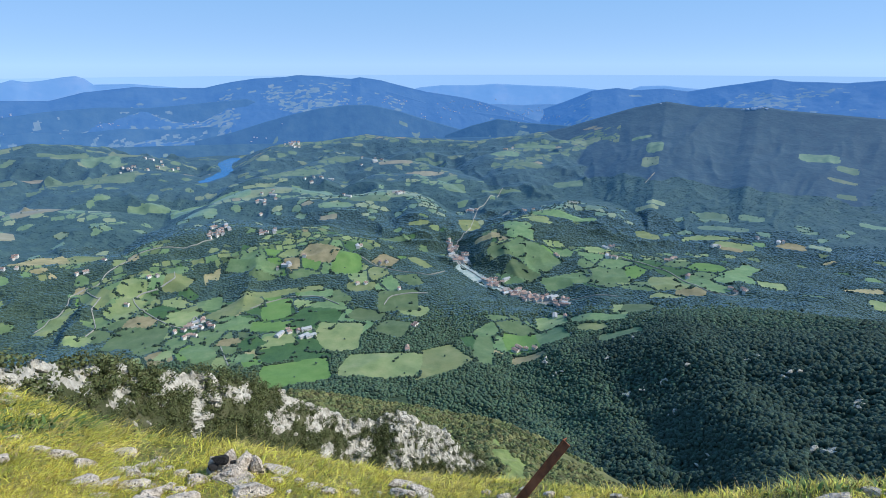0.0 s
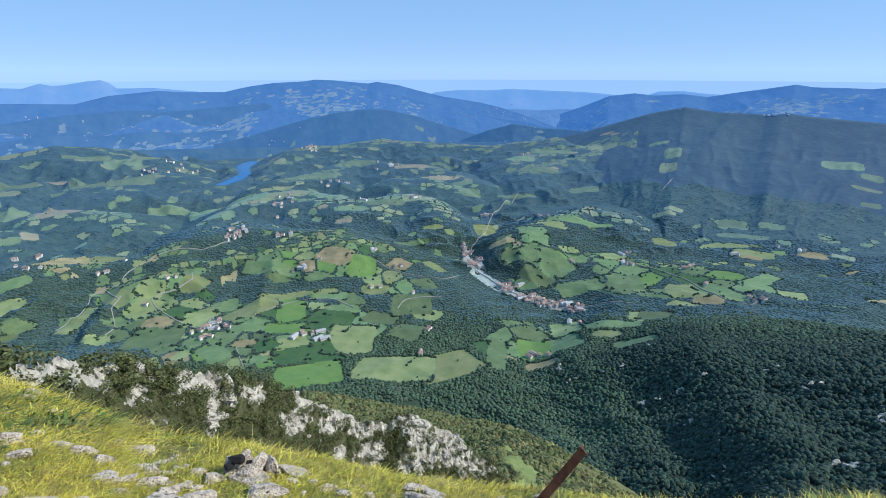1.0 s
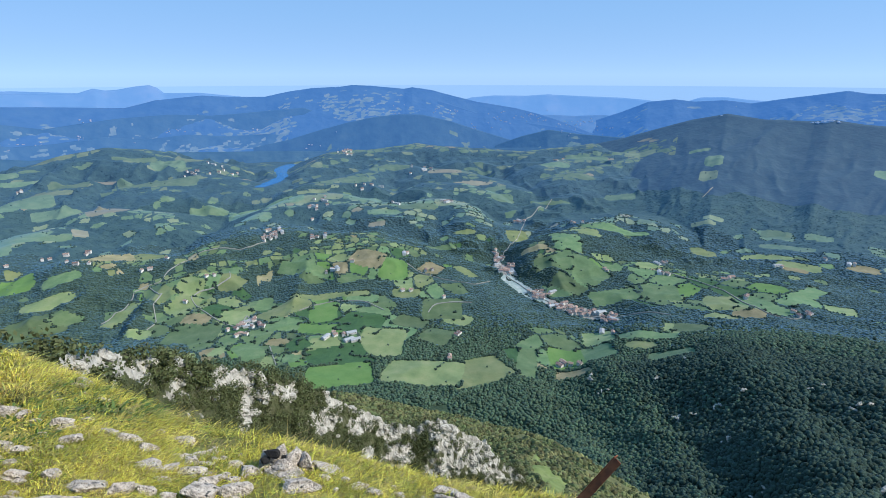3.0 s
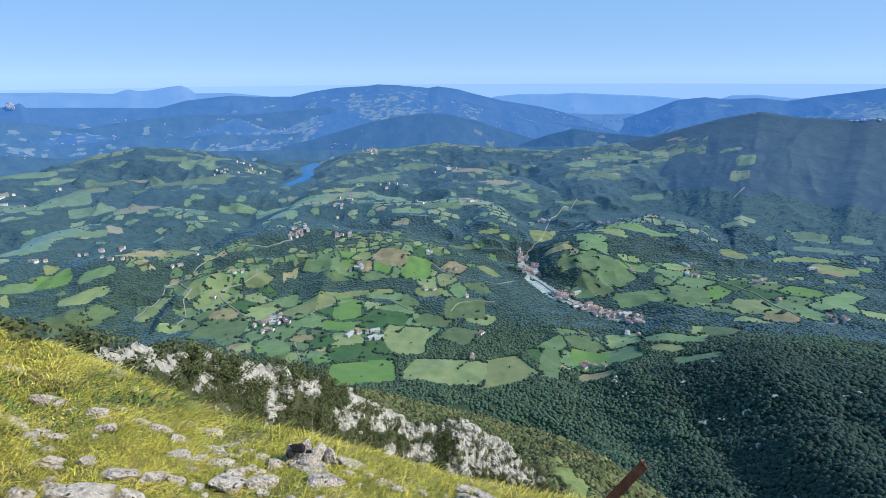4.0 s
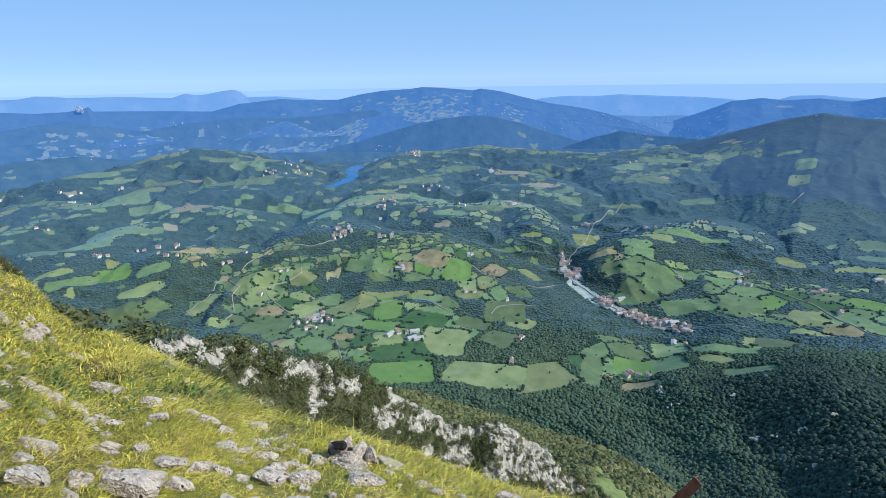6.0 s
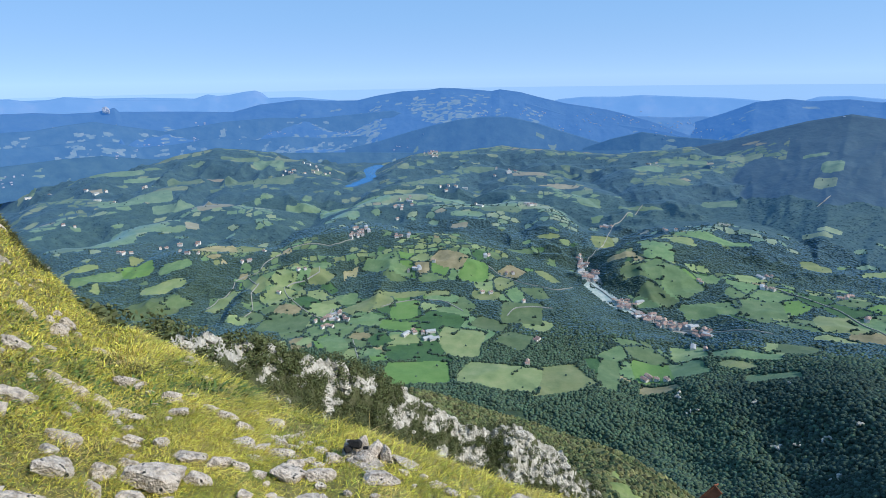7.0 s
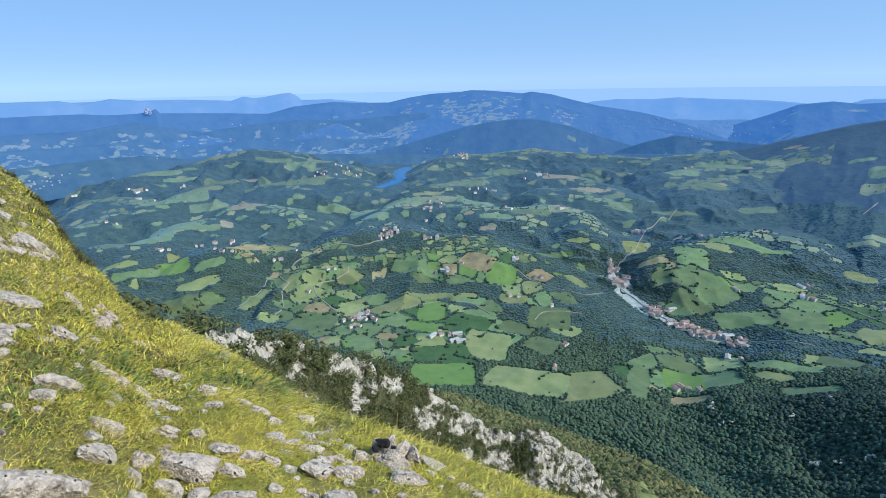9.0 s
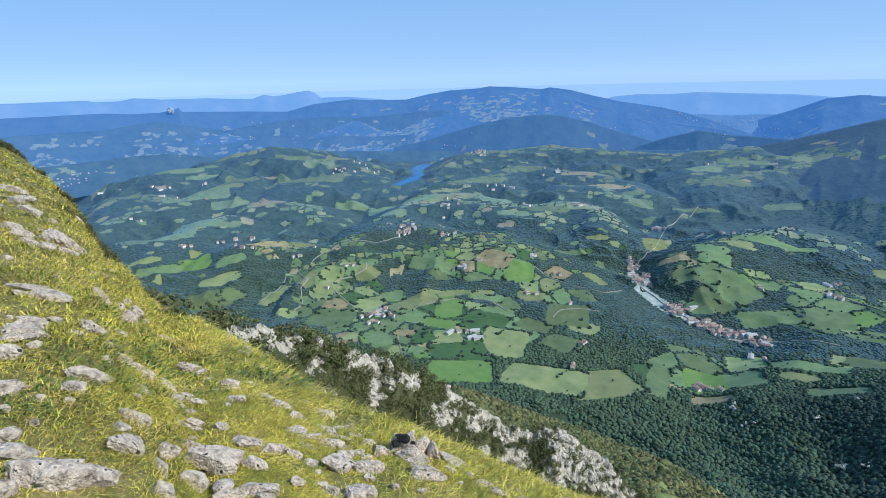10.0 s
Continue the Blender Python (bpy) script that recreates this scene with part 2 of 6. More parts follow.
# floors of the two valleys and of the reservoir arm, east and north
RIVER = ((600, 2900), (505, 2350), (400, 1980), (352, 1640), (350, 1575), (408, 1470), (480, 1350), (560, 1230), (420, 950), (300, 760))
BROOK = ((-655, 2640), (-700, 2150), (-820, 1800), (-860, 1500), (-900, 1250), (-950, 1000))
LAKE = ((-632, 3170), (-668, 3040), (-640, 2900), (-612, 2790), (-630, 2660), (-672, 2560))
LAKE_LEVEL = -523.0


def from_line(x, y, line):
    """Distance from a bent line in plan."""
    best = np.full(np.shape(x), 1e9)
    for (ax, ay), (bx, by) in zip(line[:-1], line[1:]):
        dx, dy = bx - ax, by - ay
        t = np.clip(((x - ax) * dx + (y - ay) * dy) / (dx * dx + dy * dy), 0, 1)
        best = np.minimum(best, np.hypot(x - ax - t * dx, y - ay - t * dy))
    return best


def land_height(x, y):
    az, r = np.degrees(np.arctan2(x, y)), np.hypot(x, y)
    bend = np.interp(r, (300, 550, 1000, 1300), (-7, -7, 4, 0))
    i, u = between(az + bend + 2.6 * fbm(x, y, 330, 3, 6) * np.clip(r / 400, 0, 1), BEARINGS)
    j, v = between(r, DISTANCES)
    u = u * u * (3 - 2 * u)
    v = 0.5 * v + 0.5 * v * v * (3 - 2 * v)
    z = (HEIGHTS[j, i] * (1 - u) + HEIGHTS[j, i + 1] * u) * (1 - v) + (HEIGHTS[j + 1, i] * (1 - u) + HEIGHTS[j + 1, i + 1] * u) * v
    swell = np.clip((r - 300) / 1500, 0.1, 1)
    z = z + 44 * swell * np.clip((2000 - r) / 500, 0.3, 1) * fbm(x, y, 620, 4, 3, ridged=True)
    z = z + 16 * np.clip((r - 380) / 150, 0, 1) * np.clip((1050 - r) / 300, 0, 1) * fbm(x * 0.8 + y * 0.5, y * 0.35 - x * 0.2, 105, 3, 27, ridged=True)
    hill = on_ridges(x, y)[0] - z
    z = z + np.where(r > 1300, 0.5 * (hill + np.sqrt(hill * hill + 400)), 0) + 8 * swell * fbm(x, y, 140, 3, 9)
    z = z - 24 * np.exp(-(from_line(x, y, RIVER) / 130) ** 2) - 34 * np.exp(-(from_line(x, y, BROOK) / 170) ** 2)
    shore = from_line(x, y, LAKE) - 16 - 16 * np.clip((y - 2650) / 500, 0, 1) + 10 * fbm(x, y, 90, 2, 4)
    z = np.minimum(z, LAKE_LEVEL - 4 + 0.45 * np.maximum(shore, -20))
    z = np.where((shore > 3) & (shore < 260), np.maximum(z, LAKE_LEVEL - 1.5 + 0.06 * shore - 0.45 * np.maximum(shore - 45, 0)), z)
    return np.maximum(z, mountain_height(x, y))


# crest of the grassy shoulder round the standing place: bearing, distance, angle of sight down to it
RIM = ((-180, 16, 9), (-120, 24, 12), (-85, 30, 8), (-65, 32, 4), (-55, 30, -0.9), (-50.2, 24, -4.0), (-49.0, 20, -5.8), (-47.6, 16, -7.9), (-46.3, 13, -10.8), (-45.4, 11.6, -14.3), (-43.9, 9.6, -16.4), (-42.4, 8.3, -20.4),
       (-40.9, 7.3, -22.4), (-38.7, 6.6, -23.5), (-34.8, 5.7, -26.8), (-31, 5.0, -30.4), (-27.5, 4.6, -33.3), (-23, 4.2, -35.6), (-14, 3.7, -39.1), (-5, 3.4, -41.8), (4, 3.2, -44.0), (17, 3.1, -44.8), (34, 3.0, -43.4), (45, 3.0, -41.2),
       (52, 3.1, -38.2), (59, 3.2, -34), (75, 4, -25), (110, 7, -4), (150, 12, 4), (180, 16, 9))


def shoulder_height(x, y, rough=True):
    az, r = np.degrees(np.arctan2(x, y)), np.hypot(x, y)
    a, d, e = (np.array(c) for c in zip(*RIM))
    dist, sight = np.interp(az, a, d), np.tan(np.radians(np.interp(az, a, e)))
    top = 1.6 + dist * sight
    out = np.maximum(r - dist, 0)
    slope = np.minimum(sight - 0.12, -0.45)
    fall = out * slope - 0.10 * np.minimum(out, 6) ** 2 - 1.0 * np.maximum(out - 6, 0) * 0.6
    z = top * np.minimum(r / dist, 1) + fall
    return z + (0.05 * fbm(x, y, 1.4, 3, 21) + 0.02 * fbm(x, y, 0.35, 2, 22) if rough else 0)


# ---- ground: grassy shoulder, wooded land below, ranges behind ----
az = np.linspace(-180, 180, 721)[:-1]
fr = np.concatenate([np.linspace(0.0, 1.0, 90), 1 + np.linspace(0.03, 1, 40) ** 2 * 12])
a, d, e = (np.array(c) for c in zip(*RIM))
AZ, FR = np.meshgrid(az, fr)
DD = np.interp(AZ, a, d)
RR = np.where(FR <= 1, FR * DD, DD + (FR - 1) * 5.5)
X, Y = polar(AZ, RR)
Z = shoulder_height(X, Y)
shoulder = thing("ground_shoulder", mesh_of("ground_shoulder", np.stack([X, Y, Z], -1).reshape(-1, 3), grid_faces(len(fr), len(az), True)[:, ::-1], True), SOIL,
                 "sunlit yellow-green mountain turf shoulder strewn with limestone", "ground", "structure")

az = np.linspace(-55, 62, 930)
rr = np.concatenate([np.geomspace(60, 480, 40)[:-1], np.geomspace(480, 1600, 220)[:-1], np.linspace(1600, 3300, 300), np.linspace(3310, 3500, 12)])
AZ, RR = np.meshgrid(az, rr)
X, Y = polar(AZ, RR)
LAND = np.stack([X, Y, land_height(X, Y)], -1).reshape(-1, 3)
LAND_FACES = grid_faces(len(rr), len(az))[:, ::-1]
ground = thing("ground", mesh_of("ground", LAND, LAND_FACES, True), WOODLAND, "wooded valley land with hills and hollows", "ground", "structure")

az = np.linspace(-180, 180, 145)[:-1]
rr = np.array([60, 500, 1500, 3000, 4960])
AZ, RR = np.meshgrid(az, rr)
X, Y = polar(AZ, RR)
base = thing("ground_base", mesh_of("ground_base", np.stack([X, Y, np.interp(RR, rr, (-150, -720, -830, -830, -760))], -1).reshape(-1, 3), grid_faces(len(rr), len(az), True)[:, ::-1], True), WOODLAND,
             "dark wooded lowland reaching to the horizon", "ground", "structure")


def ridge(name, crest, front, drop, back, mat, rough, size, label, category="hills", kind="structure", steps=30, width=0.2, seed=5, sink=0.0, pastures=None, curve=0.9, climb=0.0):
    """A ridge whose crest runs through (bearing, angle of sight, distance); front: how far its near side reaches, drop: how deep it goes.
    pastures: material, share of the land, width of a patch."""
    b, s, dd = (np.array(c, float) for c in zip(*crest))
    az = np.arange(b[0], b[-1] + width, width)
    sight, dist = np.interp(az, b, s), np.interp(az, b, dd)
    v = np.concatenate([-np.linspace(1, 0, max(6, steps // 4))[:-1], np.linspace(0, 1, steps)])
    V, A = np.meshgrid(v, az, indexing="ij")
    D = np.broadcast_to(dist, V.shape)
    top = 1.6 - sink + D * np.tan(np.radians(np.broadcast_to(sight, V.shape)))
    R = np.where(V < 0, D - V * back, D - V * front)
    X, Y = polar(A, R)
    fall = np.where(V > 0, -climb * front * np.tan(np.radians(-sight)), drop) if climb else drop
    Zc = top - fall * np.abs(V) ** curve - (70 * np.clip((V - 0.9) * 10, 0, 1) if climb else 0)
    n = fbm(X, Y, size, 5, seed, ridged=True)
    foot = np.where(V > 0, np.clip((1 - V) * 5, 0.1, 1), 1) if kind == "structure" and front > 380 else 1
    Zc = Zc + foot * rough * n * np.clip(np.abs(V) * 5, 0.1, 1) + 0.3 * rough * fbm(X, Y, size / 3.2, 4, seed + 3, ridged=True) * np.clip(np.abs(V) * 4, 0.12, 1)
    P, F = np.stack([X, Y, Zc], -1).reshape(-1, 3), grid_faces(len(v), len(az))
    if pastures:
        c = P[F].mean(1)
        vv = V.ravel()[F].mean(1)
        along, down = A.ravel()[F].mean(1) * 75, vv * front
        bent = 14 * fbm(along, down, 90, 2, 4)
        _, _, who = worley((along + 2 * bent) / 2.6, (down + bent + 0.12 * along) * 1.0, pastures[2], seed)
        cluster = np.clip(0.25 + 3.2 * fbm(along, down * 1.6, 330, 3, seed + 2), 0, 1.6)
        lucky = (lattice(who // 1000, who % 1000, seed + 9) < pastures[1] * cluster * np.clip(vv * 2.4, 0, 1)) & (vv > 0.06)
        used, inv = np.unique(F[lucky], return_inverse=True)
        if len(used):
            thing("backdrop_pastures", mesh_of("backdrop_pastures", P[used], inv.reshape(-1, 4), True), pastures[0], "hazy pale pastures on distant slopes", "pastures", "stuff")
        F = F[~lucky]
    ob = thing(name, mesh_of(name, P, F, True), mat, label, category, kind)
    BACK.append(P[V.ravel() > 0.02])
    return ob, (X, Y, Zc)


BACK = []
# distance haze is put into these materials as bluish base and blue emission
FAR_A = material("far_range_pale_haze", [(0.04, 0.06, 0.08), (0.05, 0.07, 0.09), (0.085, 0.09, 0.10)], 200, glow=(0.115, 0.30, 0.68, 0.92))
FAR_B = material("far_range_haze", [(0.022, 0.046, 0.066), (0.032, 0.06, 0.08), (0.042, 0.072, 0.085)], 110, glow=(0.034, 0.14, 0.43, 0.9), bump=5, bump_size=45)
# pale rock whose blue emission paints the air in front of it
FAR_ROCK = material("hazed_rock_peak", [(0.2, 0.19, 0.19), (0.34, 0.32, 0.31)], 20, glow=(0.05, 0.14, 0.34, 0.8))
# pasture green with blue haze mixed in and emitted
FAR_FIELD = material("hazed_far_pasture", [(0.08, 0.115, 0.11), (0.115, 0.15, 0.13), (0.17, 0.185, 0.15)], 60, glow=(0.035, 0.13, 0.38, 0.8))
# haze over the mountain woods comes from their own blue emission
MOUNT = material("hazed_mountain_wood", [(0.015, 0.031, 0.034), (0.023, 0.044, 0.047), (0.034, 0.06, 0.06)], 60, bump=4, bump_size=22, sheen=0.03, glow=(0.021, 0.059, 0.145, 0.85))
FAR_PLAIN = material("far_plain_haze", [(0.03, 0.055, 0.07), (0.05, 0.075, 0.09), (0.075, 0.095, 0.10)], 90, glow=(0.06, 0.19, 0.50, 0.92))
FAR_MID = material("far_ridge_haze", [(0.022, 0.048, 0.062), (0.034, 0.066, 0.08), (0.048, 0.082, 0.088)], 90, glow=(0.028, 0.115, 0.345, 0.9), bump=4, bump_size=40)
FAR_HILL = material("far_hill_haze", [(0.022, 0.046, 0.06), (0.032, 0.064, 0.076), (0.046, 0.08, 0.086)], 90, glow=(0.026, 0.102, 0.30, 0.9), bump=4, bump_size=40)
FAR_LOW = material("far_foothill_haze", [(0.02, 0.046, 0.056), (0.032, 0.064, 0.07), (0.046, 0.082, 0.08)], 70, glow=(0.021, 0.084, 0.245, 0.88), bump=4, bump_size=30)
# nearer pastures: weaker blue emission for thinner haze
LOW_FIELD = material("hazed_foothill_pasture", [(0.08, 0.13, 0.10), (0.12, 0.165, 0.115), (0.17, 0.20, 0.14)], 50, glow=(0.02, 0.08, 0.225, 0.8))
SEA = material("hazed_sea_glow", [(0.04, 0.07, 0.09), (0.05, 0.08, 0.10)], 800, glow=(0.35, 0.565, 0.88, 0.97))

# upright strip glowing pale blue in place of a hazy sea surface
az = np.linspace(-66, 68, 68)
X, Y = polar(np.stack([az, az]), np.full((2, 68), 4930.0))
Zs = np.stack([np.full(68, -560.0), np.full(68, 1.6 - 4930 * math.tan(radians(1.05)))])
thing("backdrop_sea", mesh_of("backdrop_sea", np.stack([X, Y, Zs], -1).reshape(-1, 3), grid_faces(2, 68)), SEA, "upright strip glowing as hazy pale blue sea along the horizon", "sea", "structure")

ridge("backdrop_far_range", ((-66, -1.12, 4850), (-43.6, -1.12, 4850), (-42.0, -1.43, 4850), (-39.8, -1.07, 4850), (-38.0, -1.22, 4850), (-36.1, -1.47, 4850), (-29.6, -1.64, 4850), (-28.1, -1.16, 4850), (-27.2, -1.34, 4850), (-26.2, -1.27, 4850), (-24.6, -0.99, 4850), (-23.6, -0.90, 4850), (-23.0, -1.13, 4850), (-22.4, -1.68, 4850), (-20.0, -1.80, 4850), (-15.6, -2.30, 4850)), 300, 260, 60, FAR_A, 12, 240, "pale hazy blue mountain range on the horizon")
ridge("backdrop_far_range", ((-66, -1.28, 4900), (-43.6, -1.28, 4900), (-37.6, -1.28, 4900), (-33.6, -1.31, 4900), (-27.2, -1.66, 4900), (-19.5, -1.65, 4900), (-15.6, -2.07, 4900)), 300, 200, 60, FAR_A, 10, 240, "faint ridge along the horizon in painted pale blue haze")
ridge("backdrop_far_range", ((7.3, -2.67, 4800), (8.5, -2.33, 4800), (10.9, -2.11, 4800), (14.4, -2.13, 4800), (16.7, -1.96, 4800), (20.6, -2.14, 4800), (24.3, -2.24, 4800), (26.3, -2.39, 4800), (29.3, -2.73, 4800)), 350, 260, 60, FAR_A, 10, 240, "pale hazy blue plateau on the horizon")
ridge("backdrop_far_range", ((30.6, -2.41, 4860), (31.5, -2.10, 4860), (33.7, -2.03, 4860), (35.4, -2.21, 4860), (37.8, -2.36, 4860), (42.8, -2.06, 4860)), 300, 200, 60, FAR_A, 8, 240, "faint ridge beyond the eastern range in painted pale blue haze")
ridge("backdrop_range", ((18.2, -6.13, 4450), (21.4, -4.69, 4450), (24.5, -3.59, 4450), (26.8, -2.60, 4450), (29.2, -2.32, 4450), (31.1, -2.50, 4450), (33.7, -2.32, 4450), (35.9, -2.54, 4450), (42.9, -1.31, 4450), (44.2, -1.5, 4450), (48.3, -1.6, 4450), (50.8, -1.34, 4450), (68, -1.5, 4450)), 600, 330, 100, FAR_B, 22, 420, "wooded mountain range under painted deep blue haze", steps=80, width=0.12, pastures=(FAR_FIELD, 0.42, 15), seed=15)
ridge("backdrop_range", ((-66, -2.30, 4300), (-42.2, -2.30, 4300), (-40.1, -2.51, 4300), (-37.9, -2.48, 4300), (-36.7, -2.30, 4300), (-36.2, -2.13, 4300), (-35.9, -2.53, 4300), (-32.1, -2.66, 4300), (-26.0, -2.97, 4300), (-23.3, -2.31, 4300), (-19.2, -1.93, 4300), (-16.8, -2.10, 4300), (-13.3, -2.13, 4300), (-10.9, -1.66, 4300), (-8.5, -1.30, 4300), (-5.5, -1.17, 4300), (-4.3, -1.01, 4300), (-2.5, -1.10, 4300), (1.2, -1.44, 4300), (2.1, -1.27, 4300), (4.3, -1.59, 4300), (6.7, -2.20, 4300), (9.2, -2.80, 4300), (13.3, -3.39, 4300), (15.7, -3.96, 4300), (18.7, -4.85, 4300), (22.1, -6.03, 4300)), 500, 360, 150, FAR_B, 24, 520, "mountain range with a broken crest under painted deep blue haze", steps=110, width=0.1, pastures=(FAR_FIELD, 0.42, 15), seed=25)
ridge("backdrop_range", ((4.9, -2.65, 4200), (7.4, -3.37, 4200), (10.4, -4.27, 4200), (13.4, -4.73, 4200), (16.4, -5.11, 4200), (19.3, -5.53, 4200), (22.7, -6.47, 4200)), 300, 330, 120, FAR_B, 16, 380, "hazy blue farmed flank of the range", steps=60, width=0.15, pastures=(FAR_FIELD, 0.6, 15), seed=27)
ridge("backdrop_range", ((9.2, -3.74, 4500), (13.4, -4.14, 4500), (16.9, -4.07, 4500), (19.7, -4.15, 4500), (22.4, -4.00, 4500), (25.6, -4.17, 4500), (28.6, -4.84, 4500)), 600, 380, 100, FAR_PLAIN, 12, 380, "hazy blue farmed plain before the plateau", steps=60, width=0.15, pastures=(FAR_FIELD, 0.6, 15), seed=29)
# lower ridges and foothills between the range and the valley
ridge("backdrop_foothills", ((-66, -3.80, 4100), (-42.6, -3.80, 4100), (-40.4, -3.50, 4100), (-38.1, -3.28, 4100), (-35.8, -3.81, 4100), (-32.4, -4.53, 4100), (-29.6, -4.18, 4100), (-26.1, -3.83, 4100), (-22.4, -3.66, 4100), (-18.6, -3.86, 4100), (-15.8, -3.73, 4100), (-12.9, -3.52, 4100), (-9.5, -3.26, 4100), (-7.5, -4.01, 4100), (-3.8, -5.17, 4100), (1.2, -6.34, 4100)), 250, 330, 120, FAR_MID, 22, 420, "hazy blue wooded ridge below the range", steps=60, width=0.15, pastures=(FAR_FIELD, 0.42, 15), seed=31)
ridge("backdrop_foothills", ((-15.0, -7.22, 3780), (-11.3, -6.54, 3780), (-8.2, -5.67, 3780), (-5.0, -4.90, 3780), (-2.2, -4.35, 3780), (0.6, -4.09, 3780), (3.1, -4.12, 3780), (6.2, -4.80, 3780), (9.3, -5.76, 3780), (13.0, -6.81, 3780), (16.0, -7.59, 3780)), 220, 290, 120, FAR_HILL, 12, 260, "wooded foothill under painted dark blue haze", steps=50, width=0.15, pastures=(LOW_FIELD, 0.10, 20), seed=33)
ridge("backdrop_foothills", ((11.2, -7.43, 3720), (14.1, -6.38, 3720), (17.0, -5.63, 3720), (20.4, -6.02, 3720), (24.8, -6.23, 3720), (28.0, -7.14, 3720)), 200, 230, 120, FAR_LOW, 10, 260, "wooded hill before a far town under painted dark blue haze", steps=50, width=0.15, pastures=(LOW_FIELD, 0.2, 20), seed=35)
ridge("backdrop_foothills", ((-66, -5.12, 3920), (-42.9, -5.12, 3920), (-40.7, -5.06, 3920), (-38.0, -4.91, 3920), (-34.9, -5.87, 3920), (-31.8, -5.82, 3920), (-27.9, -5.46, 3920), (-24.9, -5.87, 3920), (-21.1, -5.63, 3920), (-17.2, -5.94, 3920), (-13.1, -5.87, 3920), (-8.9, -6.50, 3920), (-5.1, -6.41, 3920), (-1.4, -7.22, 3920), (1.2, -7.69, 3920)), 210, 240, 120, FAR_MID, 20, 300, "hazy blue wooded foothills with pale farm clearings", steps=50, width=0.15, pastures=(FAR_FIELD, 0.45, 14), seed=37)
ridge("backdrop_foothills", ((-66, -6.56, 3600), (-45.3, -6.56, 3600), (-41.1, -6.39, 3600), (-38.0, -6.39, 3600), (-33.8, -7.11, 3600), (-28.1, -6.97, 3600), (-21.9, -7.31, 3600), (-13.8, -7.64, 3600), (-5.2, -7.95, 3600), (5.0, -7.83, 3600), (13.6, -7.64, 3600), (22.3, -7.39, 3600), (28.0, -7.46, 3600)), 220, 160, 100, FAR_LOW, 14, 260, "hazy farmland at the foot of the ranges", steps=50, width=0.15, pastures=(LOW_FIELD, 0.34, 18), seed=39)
SPUR_CREST = ((-9, -34.2, 330), (-5.7, -34.9, 330), (0.7, -36.4, 320), (6, -37.3, 310), (12.1, -38.5, 290), (18.4, -38.9, 270), (23, -39.9, 255), (27.8, -41.2, 240), (31.6, -42.2, 230), (35, -42.9, 220), (40, -44.5, 210))
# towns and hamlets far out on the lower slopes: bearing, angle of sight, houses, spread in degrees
# walls emit some blue to look veiled by haze
TOWN_WALL = material("hazed_town_walls", [(0.22, 0.20, 0.20), (0.34, 0.30, 0.30)], 20, glow=(0.06, 0.15, 0.33, 0.8))
back_points = np.concatenate([q[::2] for q in BACK])
bb, be = np.degrees(np.arctan2(back_points[:, 0], back_points[:, 1])), np.degrees(np.arctan2(back_points[:, 2] - 1.6, np.hypot(back_points[:, 0], back_points[:, 1])))
g = np.random.default_rng(3)
bm = bmesh.new()
for tb, te, n, spread in ((20.4, -5.16, 80, 2.6), (18.5, -5.89, 30, 1.6), (12.5, -4.56, 26, 2.4), (15.7, -4.25, 22, 2.0), (9.3, -5.46, 14, 1.6), (-36.9, -6.39, 22, 1.0), (-34.1, -5.95, 12, 1.6), (-29.8, -5.39, 8, 0.6), (-28.8, -4.01, 8, 0.8), (-38.5, -4.58, 8, 0.8), (-25.2, -6.08, 8, 1.0), (-22.1, -5.13, 8, 1.2), (-14.8, -5.45, 7, 0.8), (-8.9, -7.22, 12, 1.4), (-5.7, -5.91, 6, 1.0), (0.6, -3.61, 9, 1.4), (5.5, -3.66, 14, 2.0), (7.8, -7.28, 10, 0.8), (-46.8, -7.99, 90, 2.2), (-45.0, -7.36, 20, 1.2)):
    for _ in range(n):
        near = np.hypot((bb - tb - g.normal(0, spread * 0.5)) * 1.0, (be - te - g.normal(0, spread * 0.16)) * 2)
        k = int(np.argmin(near))
        m = Matrix.Translation(back_points[k] + [0, 0, 1.5]) @ pose(0, 0, 0, 0, 0, g.uniform(0, 90)) @ Matrix.Diagonal((g.uniform(6, 12), g.uniform(5, 9), g.uniform(4, 7), 1))
        bmesh.ops.create_cube(bm, size=1, matrix=m)
me = bpy.data.meshes.new("backdrop_town")
bm.to_mesh(me)
bm.free()
thing("backdrop_town", me, TOWN_WALL, "pale houses of far towns with painted haze on their walls", "towns", "stuff")

SPUR_SOIL = material("spur_turf", [(0.09, 0.10, 0.04), (0.13, 0.135, 0.052), (0.18, 0.175, 0.075)], 14, bump=0.6, bump_size=2)
spur, SPUR_GRID = ridge("spur", SPUR_CREST, 110, 135, 120, SPUR_SOIL, 6, 60, "brown-green wooded spur below the crag", "slope", steps=90, width=0.12, seed=8, curve=1.15, climb=0.62)


# a strip of bright turf left open on the spur
def on_lawn(x, y):
    az, r = np.degrees(np.arctan2(x, y)), np.hypot(x, y)
    return np.abs(az - 19.5 + (r - 205) * 0.06 + 1.6 * fbm(x, y, 14, 2, 7)) < (1.5 + 1.6 * fbm(x, y, 7, 2, 8)) * np.clip((238 - r) / 15, -1, 1)


sp = np.stack(SPUR_GRID, -1).reshape(-1, 3)
sf = grid_faces(*SPUR_GRID[0].shape)
sc = sp[sf].mean(1)
lit = on_lawn(sc[:, 0], sc[:, 1])
TURF = material("spur_lawn", [(0.13, 0.18, 0.05), (0.18, 0.225, 0.07), (0.23, 0.255, 0.10)], 12, bump=0.3, bump_size=1.5)
spur.data.materials.append(TURF)
for f, on in zip(spur.data.polygons, lit):
    f.material_index = int(on)

